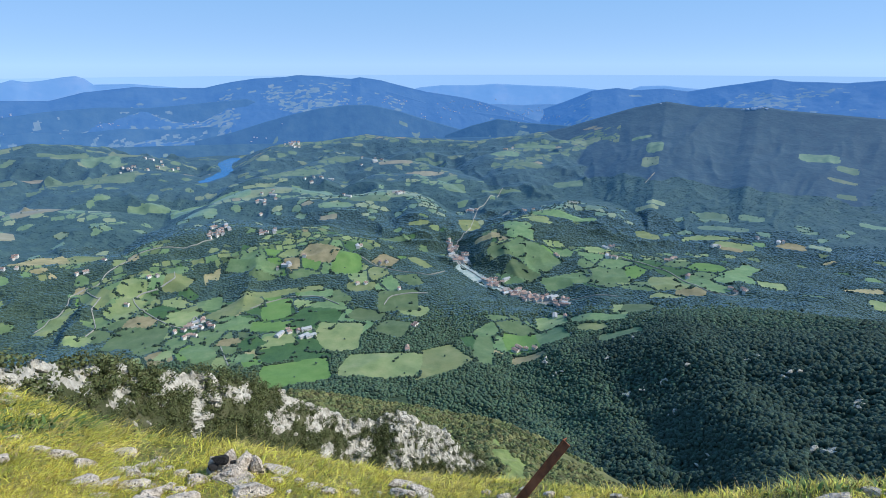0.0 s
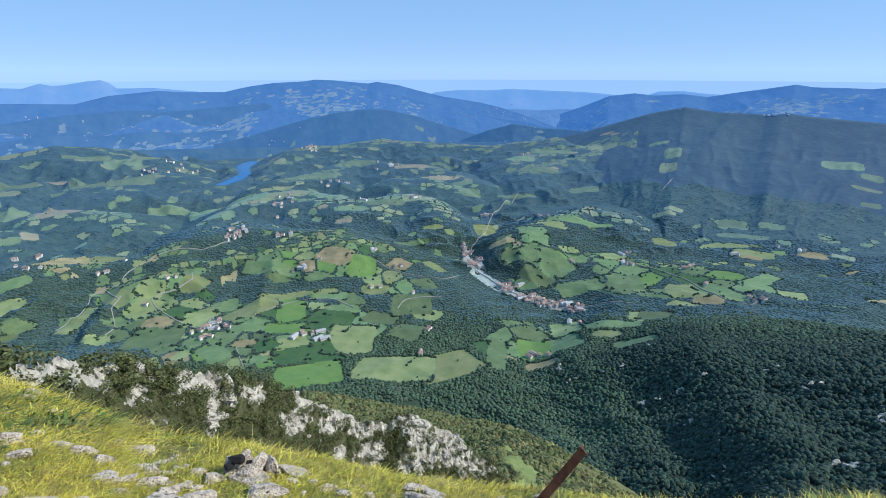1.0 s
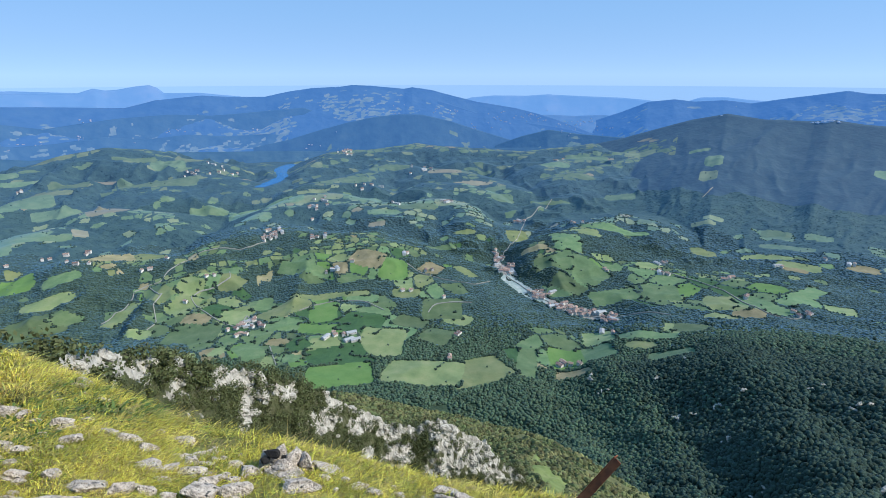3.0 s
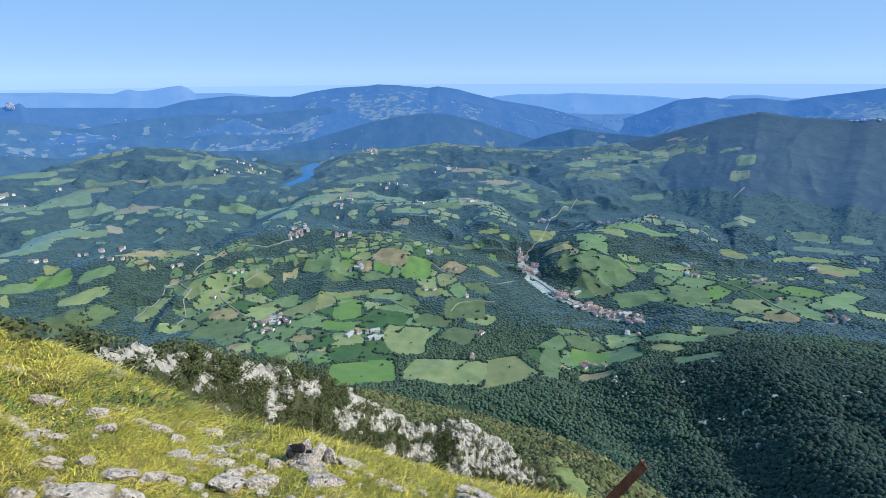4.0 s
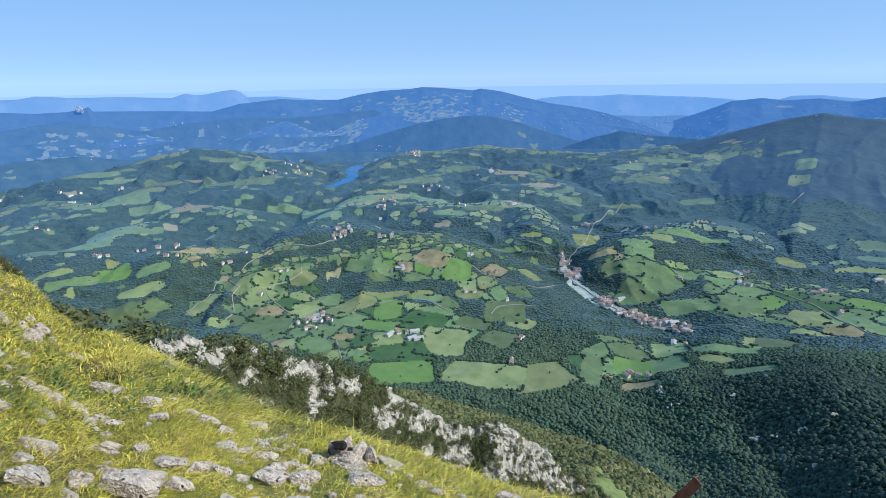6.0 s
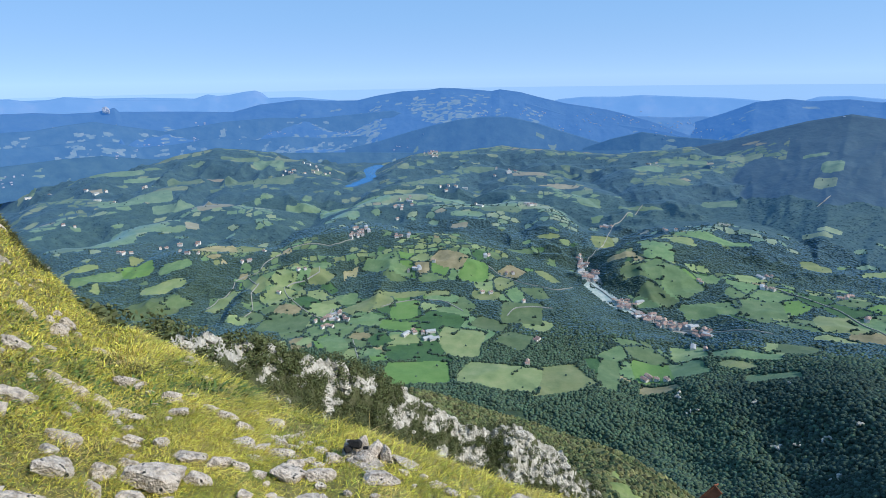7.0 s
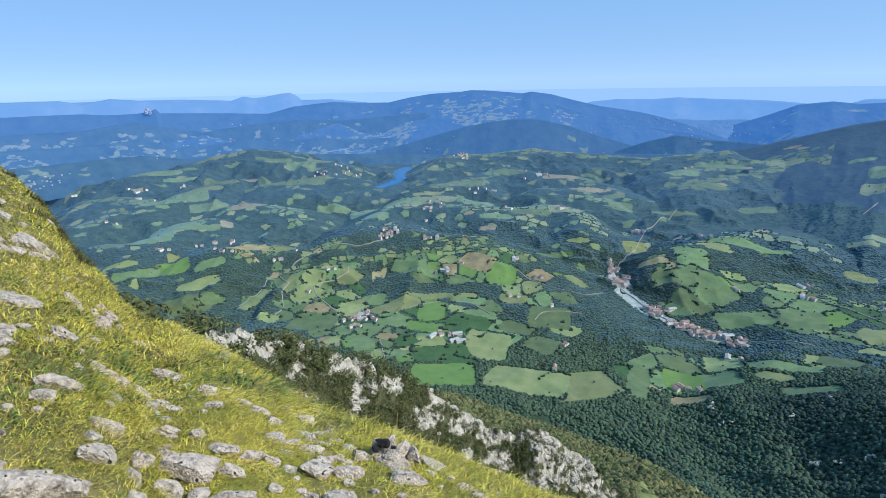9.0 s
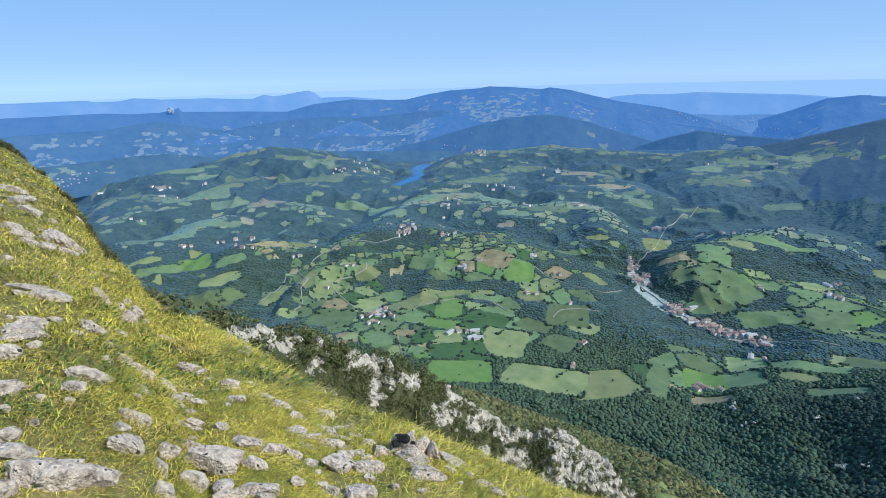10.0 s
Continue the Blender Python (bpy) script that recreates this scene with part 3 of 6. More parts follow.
CRAG_CREST = ((-45, -20, 12), (-41.1, -21.3, 15), (-38.7, -22.9, 19), (-34.5, -24.5, 25), (-30, -26, 30), (-26, -27.3, 34), (-21, -29.3, 38), (-16, -31, 41), (-12, -33.2, 44), (-7.4, -35.3, 47), (-2.4, -37.8, 50), (1.4, -38, 51), (5, -37.7, 52), (9.5, -39.2, 54), (13, -41, 55), (16.2, -42.3, 56), (19, -45, 57))
SCRUB_SOIL = material("scrub_soil", [(0.04, 0.05, 0.018), (0.07, 0.075, 0.03), (0.13, 0.125, 0.075)], 2.0, bump=0.25, bump_size=0.5)
crag, CRAG_GRID = ridge("crag", CRAG_CREST, 9, 10, 8, SCRUB_SOIL, 1.5, 6, "scrubby crag of pale limestone falling away below the turf", "rock", "", steps=110, width=0.1, seed=12, sink=0.5)
CX, CY, CZ = CRAG_GRID
CRAG_V = np.concatenate([-np.linspace(1, 0, 27)[:-1], np.linspace(0, 1, 110)])
CZ = CZ + 0.7 * fbm(CX, CY, 1.7, 4, 14, ridged=True) + 0.22 * fbm(CX, CY, 0.5, 3, 16, ridged=True)
# bare rock shows in these patches: bearing, share of the way down, half widths
BARE = ((-34.0, 0.0, 1.2, 0.06), (-31.8, 0.0, 1.0, 0.06), (-29.2, 0.03, 0.7, 0.06), (-26.2, 0.08, 0.5, 0.06), (-21.6, 0.08, 0.7, 0.06), (-18.7, 0.0, 1.2, 0.06), (-16.4, 0.09, 1.2, 0.06), (-19.5, 0.24, 0.6, 0.09), (-14.4, 0.11, 0.7, 0.06), (-8.9, 0.0, 1.3, 0.06), (-10.6, 0.2, 1.2, 0.06), (-4.9, 0.0, 1.5, 0.06), (-1.5, 0.06, 1.3, 0.06), (-0.7, 0.25, 1.3, 0.08), (1.8, 0.01, 0.9, 0.06), (6.0, 0.03, 2.2, 0.09), (8.3, 0.16, 3.2, 0.18), (11.4, 0.13, 2.5, 0.13), (4.5, 0.39, 1.4, 0.06), (15.5, 0.01, 0.8, 0.08), (-6.2, 0.19, 0.7, 0.06))


def is_bare(b, v, wobble=0.0):
    return any(((b + 5 * (v - q) - p) / s) ** 2 + ((v - q) / w) ** 2 < 1.8 + wobble for p, q, s, w in BARE)


P, F = np.stack([CX, CY, CZ], -1).reshape(-1, 3), grid_faces(*CX.shape)
fc = P[F].mean(1)
fb, fv = np.degrees(np.arctan2(fc[:, 0], fc[:, 1])), np.repeat(CRAG_V, CX.shape[1])[F].mean(1)
bare = np.zeros(len(F), bool)
ragged = 2.4 * fbm(fc[:, 0] * 1.2, fc[:, 1] + 0.6 * fc[:, 2], 1.1, 4, 18)
for pb, pv, sb, sv in BARE:
    bare |= ((fb + 5 * (fv - pv) - pb) / (1.35 * sb)) ** 2 + ((fv - pv) / (1.6 * sv)) ** 2 < 1.1 + ragged
bare |= fbm(fc[:, 0] * 1.3, fc[:, 2] * 0.8 + fc[:, 1], 2.6, 3, 23) > 0.40
bpy.data.meshes.remove(crag.data)
crag = tagged(new("crag"), "scrubby crag of pale limestone falling away below the turf", "rock")
for nm, m, mat in (("scrub_slope", ~bare, SCRUB_SOIL), ("limestone_face", bare, LIMESTONE)):
    used, inv = np.unique(F[m], return_inverse=True)
    ob = new(nm, mesh_of(nm, P[used], inv.reshape(-1, 4), False))
    ob.data.materials.append(mat)
    ob.parent = crag
STUFF = []


# ---- land cover: fields, woods, hedges, lake ----
# each field: east, north, half length, half width, turn of its length, kind of crop
FIELDS = []
FIELDS += [(-139, 1008, 75, 54, 8, 'b'), (-161, 1118, 69, 43, 20, 'd'), (-109, 1069, 45, 20, 7, 'd'), (-52, 1167, 61, 70, -11, 'y'), (50, 1001, 92, 56, -14, 'y'), (172, 990, 58, 81, -69, 'y'), (97, 1178, 45, 42, -33, 'g'), (125, 1338, 59, 59, -5, 'g'), (-106, 1272, 60, 53, -17, 'd'), (-76, 1331, 47, 27, -5, 'g'), (-217, 1332, 41, 41, 8, 'b'), (-320, 1281, 45, 35, -9, 'g'), (-212, 1251, 71, 26, -8, 'b'), (-332, 1372, 75, 43, 47, 'y'), (-411, 1422, 37, 36, 21, 'g'), (-213, 1447, 122, 16, 2, 'y')]
FIELDS += [(-468, 1343, 42, 40, 2, 'y'), (-571, 1337, 42, 23, -12, 't'), (-552, 1258, 73, 54, 0, 'g'), (-636, 1437, 40, 31, -17, 'y'), (-531, 1385, 39, 29, -26, 'd'), (-642, 1504, 36, 31, -15, 'y'), (-588, 1535, 25, 24, -7, 'g'), (-529, 1534, 33, 44, 78, 'y'), (-602, 1464, 31, 27, 77, 'g'), (-620, 1519, 47, 14, -17, 'd'), (-798, 1390, 63, 24, 73, 'y'), (-703, 1275, 21, 33, 80, 'y'), (-454, 1144, 19, 24, -19, 'y'), (-377, 1140, 32, 46, 41, 'g'), (-269, 1104, 29, 19, -13, 'g'), (-262, 1168, 29, 30, 49, 'd')]
FIELDS += [(-206, 1166, 49, 37, 23, 'y'), (-315, 1184, 26, 19, -13, 't'), (-104, 1634, 62, 43, -23, 't'), (-18, 1577, 48, 50, -4, 'b'), (111, 1601, 38, 36, -37, 't'), (23, 1438, 42, 26, -10, 'y'), (-309, 1594, 94, 25, -17, 'g'), (31, 1271, 50, 32, -28, 'g'), (-616, 1332, 27, 37, 52, 'g'), (-716, 1466, 35, 31, 58, 'y'), (-661, 1290, 26, 38, 56, 'g'), (-311, 1093, 20, 23, -10, 'y'), (-112, 1420, 51, 24, -10, 'g'), (166, 1273, 36, 31, -39, 'y'), (609, 1526, 93, 50, -55, 'g'), (548, 1452, 59, 31, -54, 'g')]
FIELDS += [(654, 1355, 69, 40, -5, 'g'), (1119, 1187, 28, 98, -65, 'g'), (791, 1328, 51, 53, -18, 'g'), (982, 1154, 76, 34, -82, 'g'), (908, 1203, 48, 61, -24, 'y'), (911, 1112, 36, 33, -37, 't'), (1319, 974, 45, 14, -21, 't'), (727, 1067, 41, 36, -39, 'g'), (-932, 1358, 37, 19, 13, 'g'), (-1150, 1518, 48, 51, 37, 'b')]
FIELDS += [(-1002, 1418, 68, 30, 35, 'y'), (-985, 1319, 64, 40, 36, 'g'), (-921, 1357, 36, 12, 34, 'g'), (-1225, 1446, 84, 24, 40, 'g'), (-1307, 1458, 54, 19, 41, 'y'), (-1018, 1516, 51, 24, 33, 'g'), (-1444, 1615, 71, 70, 41, 'g'), (-1353, 1676, 82, 70, 38, 'g'), (-1336, 1803, 87, 70, 36, 'g'), (-1223, 1823, 61, 21, 33, 'g'), (-1575, 2070, 86, 70, 37, 'g'), (-1498, 2140, 102, 61, 34, 'g'), (-1452, 2251, 75, 28, 32, 'y'), (-1463, 2383, 80, 70, 31, 'g'), (-979, 1708, 79, 70, 29, 't'), (-868, 1745, 65, 66, 26, 'y')]
FIELDS += [(-1179, 2122, 80, 70, 29, 't'), (-1352, 2086, 83, 40, 32, 'g'), (-1812, 2397, 117, 43, 37, 'g'), (-1671, 2396, 98, 16, 34, 'g'), (-1675, 2656, 88, 40, 32, 'y'), (-1113, 2477, 165, 70, 24, 'g'), (-1335, 2450, 47, 70, 28, 'o'), (-828, 2265, 81, 24, 20, 'g'), (-1169, 1897, 29, 37, 31, 't'), (-1321, 2713, 101, 27, 25, 'g'), (-1160, 2717, 82, 55, 23, 'g'), (-1098, 2844, 71, 70, 21, 'y'), (-584, 2285, 164, 70, 14, 'g'), (-373, 2288, 129, 37, 9, 'y'), (-592, 2108, 61, 39, 15, 'g'), (-265, 2539, 143, 34, 5, 'g')]
FIELDS += [(-36, 2735, 122, 31, 0, 'g'), (-392, 2416, 82, 13, 9, 'y'), (-431, 2814, 35, 27, 8, 'y'), (91, 2155, 84, 24, -2, 'g'), (248, 2222, 73, 70, -6, 'y'), (-56, 2108, 70, 21, 1, 'g'), (260, 2636, 89, 24, -5, 't'), (393, 2519, 100, 18, -8, 't'), (493, 2434, 55, 25, -11, 'g'), (464, 2790, 79, 9, -9, 'g'), (-140, 2321, 80, 70, 3, 'g'), (-78, 2017, 33, 19, 2, 't'), (860, 2660, 78, 36, -17, 'g'), (1070, 2750, 115, 34, -21, 'g'), (913, 2464, 88, 30, -20, 'g'), (1067, 2282, 70, 33, -25, 'g')]
FIELDS += [(512, 2323, 53, 42, -12, 'g'), (1355, 2709, 84, 36, -26, 'y'), (717, 2249, 92, 13, -17, 'g'), (828, 1781, 121, 28, -24, 'g'), (615, 1704, 50, 37, -19, 'g'), (981, 1839, 27, 24, -28, 'b'), (1208, 1819, 43, 15, -33, 'y'), (1533, 2306, 39, 70, -33, 'b'), (1439, 2188, 40, 45, -33, 'y'), (1559, 2485, 49, 21, -32, 'g'), (1266, 1513, 72, 18, -39, 'y'), (1269, 1392, 37, 16, -42, 't'), (1088, 1607, 43, 28, -34, 'y'), (836, 1522, 34, 25, -28, 'y'), (716, 1758, 42, 31, -22, 'y'), (1405, 1667, 51, 29, -40, 'g')]
FIELDS += [(1500, 1582, 43, 23, -43, 'g'), (1368, 1561, 83, 20, -41, 'g'), (1298, 1414, 64, 30, -42, 'y'), (1460, 1350, 46, 23, -47, 't'), (2105, 1917, 77, 52, -47, 'g'), (2107, 1772, 40, 32, -49, 'g'), (2016, 1708, 52, 13, -49, 'y'), (1943, 1604, 33, 21, -50, 'g'), (1533, 1303, 33, 15, -49, 'y'), (1815, 1379, 45, 21, -52, 'g'), (1257, 1832, 37, 16, -34, 'y')]
ROADS = []
ROADS.append(((731, 2267), (643, 2175), (564, 2107), (511, 1966), (471, 1880), (405, 1775), (364, 1708), (363, 1588), (394, 1527), (430, 1442), (471, 1360), (541, 1301), (611, 1253), (664, 1222), (733, 1159)))
ROADS.append(((-544, 1577), (-529, 1534), (-549, 1528), (-575, 1506), (-619, 1494), (-629, 1459), (-577, 1390), (-537, 1351), (-489, 1309), (-436, 1269), (-438, 1357), (-407, 1293)))
ROADS.append(((-836, 1355), (-815, 1411), (-800, 1464), (-813, 1504), (-786, 1542), (-747, 1545), (-749, 1597), (-718, 1647), (-673, 1695), (-613, 1727), (-529, 1742), (-468, 1794)))
ROADS.append(((-771, 1523), (-716, 1460), (-714, 1481), (-720, 1421), (-678, 1334), (-692, 1301)))
ROADS.append(((-331, 1163), (-304, 1092), (-293, 1065)))
ROADS.append(((-45, 1341), (-111, 1402), (-209, 1416), (-296, 1358)))
ROADS.append(((1355, 2042), (1400, 2074), (1360, 2050), (1314, 2016)))
ROADS.append(((877, 1454), (963, 1297), (948, 1076), (978, 1049), (1021, 1060)))
ROADS.append(((82, 1322), (102, 1361), (154, 1371), (221, 1362)))
ROADS.append(((31, 1610), (136, 1524), (242, 1486), (309, 1541)))
HAMLETS = []
HAMLETS += [(-465, 1829, 26, 40, 39), (370, 1734, 14, 17, 77), (383, 1620, 20, 24, 32), (439, 1439, 16, 33, 25), (494, 1345, 20, 38, 21), (544, 1307, 22, 42, 16), (598, 1244, 12, 27, 28), (-419, 1281, 14, 42, 27), (-424, 1222, 6, 29, 19), (-161, 1205, 7, 44, 13), (-124, 1182, 4, 12, 10), (115, 1057, 3, 14, 12), (161, 1179, 3, 12, 11), (391, 1003, 6, 34, 14), (1026, 1066, 7, 18, 23), (561, 1142, 3, 24, 22)]
HAMLETS += [(-14, 2184, 4, 33, 14), (210, 2201, 7, 53, 22), (-197, 1596, 8, 41, 18), (-282, 3017, 14, 160, 40), (-993, 2649, 14, 117, 151), (-885, 2788, 10, 131, 65), (-1089, 1771, 4, 15, 5), (892, 1529, 5, 24, 15), (858, 1448, 4, 22, 10), (1027, 1363, 4, 30, 47), (1242, 1425, 3, 37, 22), (-278, 1803, 5, 44, 17), (26, 1671, 3, 16, 6), (106, 1591, 2, 19, 7), (-329, 2268, 7, 43, 89), (-356, 2173, 6, 35, 41)]
HAMLETS += [(610, 3429, 2, 160, 160), (540, 2107, 5, 22, 23), (719, 1915, 4, 32, 18), (691, 1515, 2, 9, 6), (1429, 1401, 4, 49, 7), (984, 1230, 3, 30, 17), (-784, 1674, 3, 31, 5), (-812, 1617, 3, 28, 11), (-143, 2477, 6, 160, 60), (24, 1447, 2, 14, 6), (131, 1394, 2, 10, 9), (143, 2684, 6, 160, 77), (913, 2754, 4, 104, 31), (-631, 1438, 2, 13, 6), (-587, 1539, 2, 17, 12), (-1785, 2218, 8, 115, 44)]
HAMLETS += [(-2142, 2210, 4, 52, 48), (-1562, 1834, 4, 65, 31), (-1248, 1587, 3, 15, 14), (-1171, 1696, 3, 46, 9), (-993, 1597, 3, 47, 115), (-2537, 2387, 14, 91, 52), (-1007, 2781, 6, 118, 1), (-2516, 2408, 8, 50, 38), (-1663, 2089, 7, 88, 25), (-1563, 2256, 4, 58, 71)]
ZONES = []
ZONES += [(-291, 1233, 403, 253, 95), (-193, 1681, 321, 175, 90), (922, 1322, 401, 239, 85), (366, 1084, 128, 162, 70), (-648, 1539, 213, 217, 88), (-141, 2387, 552, 464, 55), (96, 2976, 959, 289, 60), (-1174, 2592, 458, 525, 40), (638, 1567, 220, 211, 75), (950, 2406, 439, 398, 55), (-1027, 1911, 250, 227, 45), (1338, 1472, 489, 89, 50), (137, 1524, 171, 154, 50), (1037, 1893, 355, 280, 45), (316, 2232, 248, 329, 25)]

CROPS = {
    "b": (material("meadow_bright", [(0.088, 0.172, 0.046), (0.115, 0.208, 0.056), (0.142, 0.225, 0.068)], 40, bump=0.3, bump_size=3, sheen=0.04), "bright green mown meadow between hedges"),
    "g": (material("meadow_green", [(0.085, 0.142, 0.062), (0.113, 0.175, 0.076), (0.15, 0.202, 0.096)], 26, bump=0.4, bump_size=4, vary=0.3, sheen=0.06), "green pasture bounded by hedges"),
    "y": (material("meadow_pale", [(0.14, 0.192, 0.075), (0.19, 0.236, 0.096), (0.24, 0.266, 0.12)], 34, bump=0.4, bump_size=4, vary=0.2, sheen=0.08), "pale yellow-green hay meadow"),
    "d": (material("crop_dark", [(0.035, 0.085, 0.03), (0.048, 0.105, 0.035), (0.06, 0.12, 0.04)], 20, bump=0.5, bump_size=2, sheen=0.06), "dark green field of standing maize"),
    "t": (material("stubble", [(0.18, 0.17, 0.085), (0.26, 0.23, 0.125), (0.33, 0.285, 0.165)], 30, bump=0.2, bump_size=3, vary=0.15), "straw-coloured cut field"),
    "o": (material("bare_soil", [(0.24, 0.13, 0.075), (0.32, 0.18, 0.11)], 30, bump=0.2, bump_size=3), "reddish bare ploughed field"),
    "v": (material("village_ground", [(0.20, 0.19, 0.165), (0.30, 0.28, 0.25), (0.38, 0.36, 0.32)], 9, bump=0.2, bump_size=3), "pale paved ground and yards among the houses"),
    "q": (material("works_yard", [(0.22, 0.29, 0.26), (0.32, 0.38, 0.35), (0.45, 0.47, 0.44)], 14, bump=0.3, bump_size=3), "pale grey-green gravel works yard beside the village"),
}
# the same crops paler and bluer, haze painted into their colour
HAZED_CROPS = {
    "g": material("hazed_pasture_green", [(0.092, 0.15, 0.09), (0.122, 0.184, 0.108), (0.155, 0.21, 0.128)], 34, bump=0.4, bump_size=4, vary=0.2, sheen=0.25),
    "y": material("hazed_pasture_pale", [(0.148, 0.196, 0.115), (0.195, 0.24, 0.14), (0.24, 0.268, 0.165)], 34, bump=0.4, bump_size=4, vary=0.16, sheen=0.25),
    "t": material("hazed_stubble", [(0.20, 0.20, 0.135), (0.27, 0.25, 0.17)], 30, bump=0.2, bump_size=3, vary=0.15, sheen=0.2),
    "o": material("hazed_bare_soil", [(0.27, 0.18, 0.13), (0.33, 0.22, 0.16)], 30, bump=0.2, bump_size=3),
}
HAZED_CROPS["b"], HAZED_CROPS["d"] = HAZED_CROPS["g"], HAZED_CROPS["g"]
# farthest crops, which emit a blue haze tint as well
GLOWING_CROPS = {
    "g": material("glowing_pasture_green", [(0.082, 0.134, 0.086), (0.112, 0.166, 0.104), (0.145, 0.19, 0.12)], 34, vary=0.2, glow=(0.014, 0.042, 0.088, 0.66)),
    "y": material("glowing_pasture_pale", [(0.115, 0.155, 0.10), (0.15, 0.19, 0.12), (0.19, 0.215, 0.14)], 34, vary=0.16, glow=(0.014, 0.042, 0.088, 0.66)),
    "t": material("glowing_stubble", [(0.18, 0.17, 0.12), (0.25, 0.22, 0.155)], 30, vary=0.15, glow=(0.014, 0.042, 0.088, 0.66)),
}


# a crop's material, with more painted haze the farther off it lies
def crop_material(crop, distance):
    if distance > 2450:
        return GLOWING_CROPS["t" if crop == "o" else crop if crop in GLOWING_CROPS else "g"]
    return HAZED_CROPS[crop] if distance > 2000 and crop in HAZED_CROPS else CROPS[crop][0]


FIELDS += [(298, 1017, 23, 75, -16, 'g'), (401, 1036, 43, 56, -9, 'b'), (472, 1030, 38, 52, -4, 'g'), (515, 1132, 39, 53, -14, 'y'), (606, 1049, 74, 29, -30, 'g'), (714, 1071, 50, 43, -33, 'y'), (584, 905, 48, 29, -32, 'g'), (381, 943, 39, 22, -14, 't'), (567, 1002, 38, 17, -29, 'y')]
FIELDS += [(490, 1677, 48, 21, -16, 't'), (526, 1565, 64, 31, -18, 'g'), (608, 1649, 49, 32, -10, 'g'), (513, 1432, 39, 31, -19, 'g'), (488, 1914, 44, 55, 5, 'y'), (272, 1912, 43, 12, -8, 'y'), (161, 1790, 60, 19, -5, 'g')]
FIELDS.append((408, 1482, 105, 24, -66, "q"))
FIELDS += [(374, 1622, 70, 22, 104, 'v'), (452, 1408, 60, 20, -62, 'v'), (530, 1318, 75, 19, -40, 'v')]
centre = LAND[LAND_FACES].mean(1)
cx, cy = centre[:, 0], centre[:, 1]
cr, caz = np.hypot(cx, cy), np.degrees(np.arctan2(cx, cy))
wob = 9 * fbm(cx, cy, 110, 2, 41), 9 * fbm(cx, cy, 110, 2, 47)
cover = np.full(len(cx), -1)
for k in reversed(range(len(FIELDS))):
    fx, fy, fa, fb, turn, crop = FIELDS[k]
    ca, sa = math.cos(radians(turn)), math.sin(radians(turn))
    dx, dy = cx - fx + wob[0], cy - fy + wob[1]
    u, v = (dx * ca + dy * sa) / fa, (dy * ca - dx * sa) / fb
    cover[(np.abs(u) ** 14 + np.abs(v) ** 14 if math.hypot(fx, fy) < 1700 else np.abs(u) ** 4 + np.abs(v) ** 4) < 1] = k


# patchwork of smaller fields: how much of the land is farmed, zone by zone
# pastures run along the tops of the ridges, woods fill the hollows
tops = on_ridges(cx, cy)[1]
farmed = np.where(cr > 1500, 0.09 + np.clip(0.6 + 0.9 * fbm(cx, cy, 300, 3, 61), 0.1, 1) * tops, 0.0)
for zx, zy, zt, zr, share in ZONES:
    b = math.atan2(zx, zy)
    dx, dy = cx - zx, cy - zy
    u, v = (dx * math.cos(b) - dy * math.sin(b)) / zt, (dx * math.sin(b) + dy * math.cos(b)) / zr
    inside = np.clip(1.6 - 1.6 * (u * u + v * v) + 0.5 * fbm(cx, cy, 240, 2, 67), 0, 1)
    farmed = np.maximum(farmed, share / 100 * inside * np.where(cr > 1750, 0.16 + 0.84 * tops, 1))
farmed = np.where((caz > 17) & (cr > 2200), 0.75 * tops * (caz < 30), farmed)
ang = radians(24)
wx, wy = cx * math.cos(ang) + cy * math.sin(ang) + 2 * wob[0], (cy * math.cos(ang) - cx * math.sin(ang) + 2 * wob[1]) * 0.8
d1, d2, who = worley(wx, wy, 66, 90)
f1, f2, far_who = worley((caz * 42 + 2 * wob[0]), (cr + 2 * wob[1]) * 1.25, 44, 190)
back = cr > 1700
d1, d2, who = np.where(back, f1, d1), np.where(back, f2, d2), np.where(back, far_who + 1000000, who)
luck, luck2 = lattice(who // 1000, who % 1000, 95), lattice(who // 1000, who % 1000, 96)
tilled = (cover < 0) & (luck < farmed)
hedge = tilled & (d2 - d1 < 5.5)
tilled &= ~hedge
crop_of = np.select([luck2 < 0.10, luck2 < 0.52, luck2 < 0.86, luck2 < 0.95], [0, 1, 2, 3], 4)
crop_of = np.where((cr > 1700) & (crop_of == 0), 1, crop_of)
near_cells = np.unique(who[tilled & (cr < 2000)])
cover[tilled] = 1000 + crop_of[tilled]
cover_cell = np.where(tilled & (cr < 2000), who, -1)


def piece_of_land(name, mask, mat, label, category, kind, parent=None):
    f = LAND_FACES[mask]
    used, inv = np.unique(f, return_inverse=True)
    return thing(name, mesh_of(name, LAND[used], inv.reshape(-1, 4), True), mat, label, category, kind, parent=parent)


bpy.data.meshes.remove(ground.data)
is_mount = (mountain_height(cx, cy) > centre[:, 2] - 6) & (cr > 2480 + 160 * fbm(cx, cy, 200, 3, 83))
# woodland floor by distance: haze painted as bluer colour, then blue emission
FAR_FLOOR = material("hazed_far_woodland", [(0.024, 0.05, 0.056), (0.036, 0.07, 0.072), (0.052, 0.092, 0.086)], 28, bump=4, bump_size=20, sheen=0.3)
BACK_FLOOR = material("glowing_woodland", [(0.021, 0.048, 0.052), (0.034, 0.067, 0.068), (0.05, 0.092, 0.084)], 30, bump=4, bump_size=18, sheen=0.1, glow=(0.017, 0.048, 0.115, 0.66))
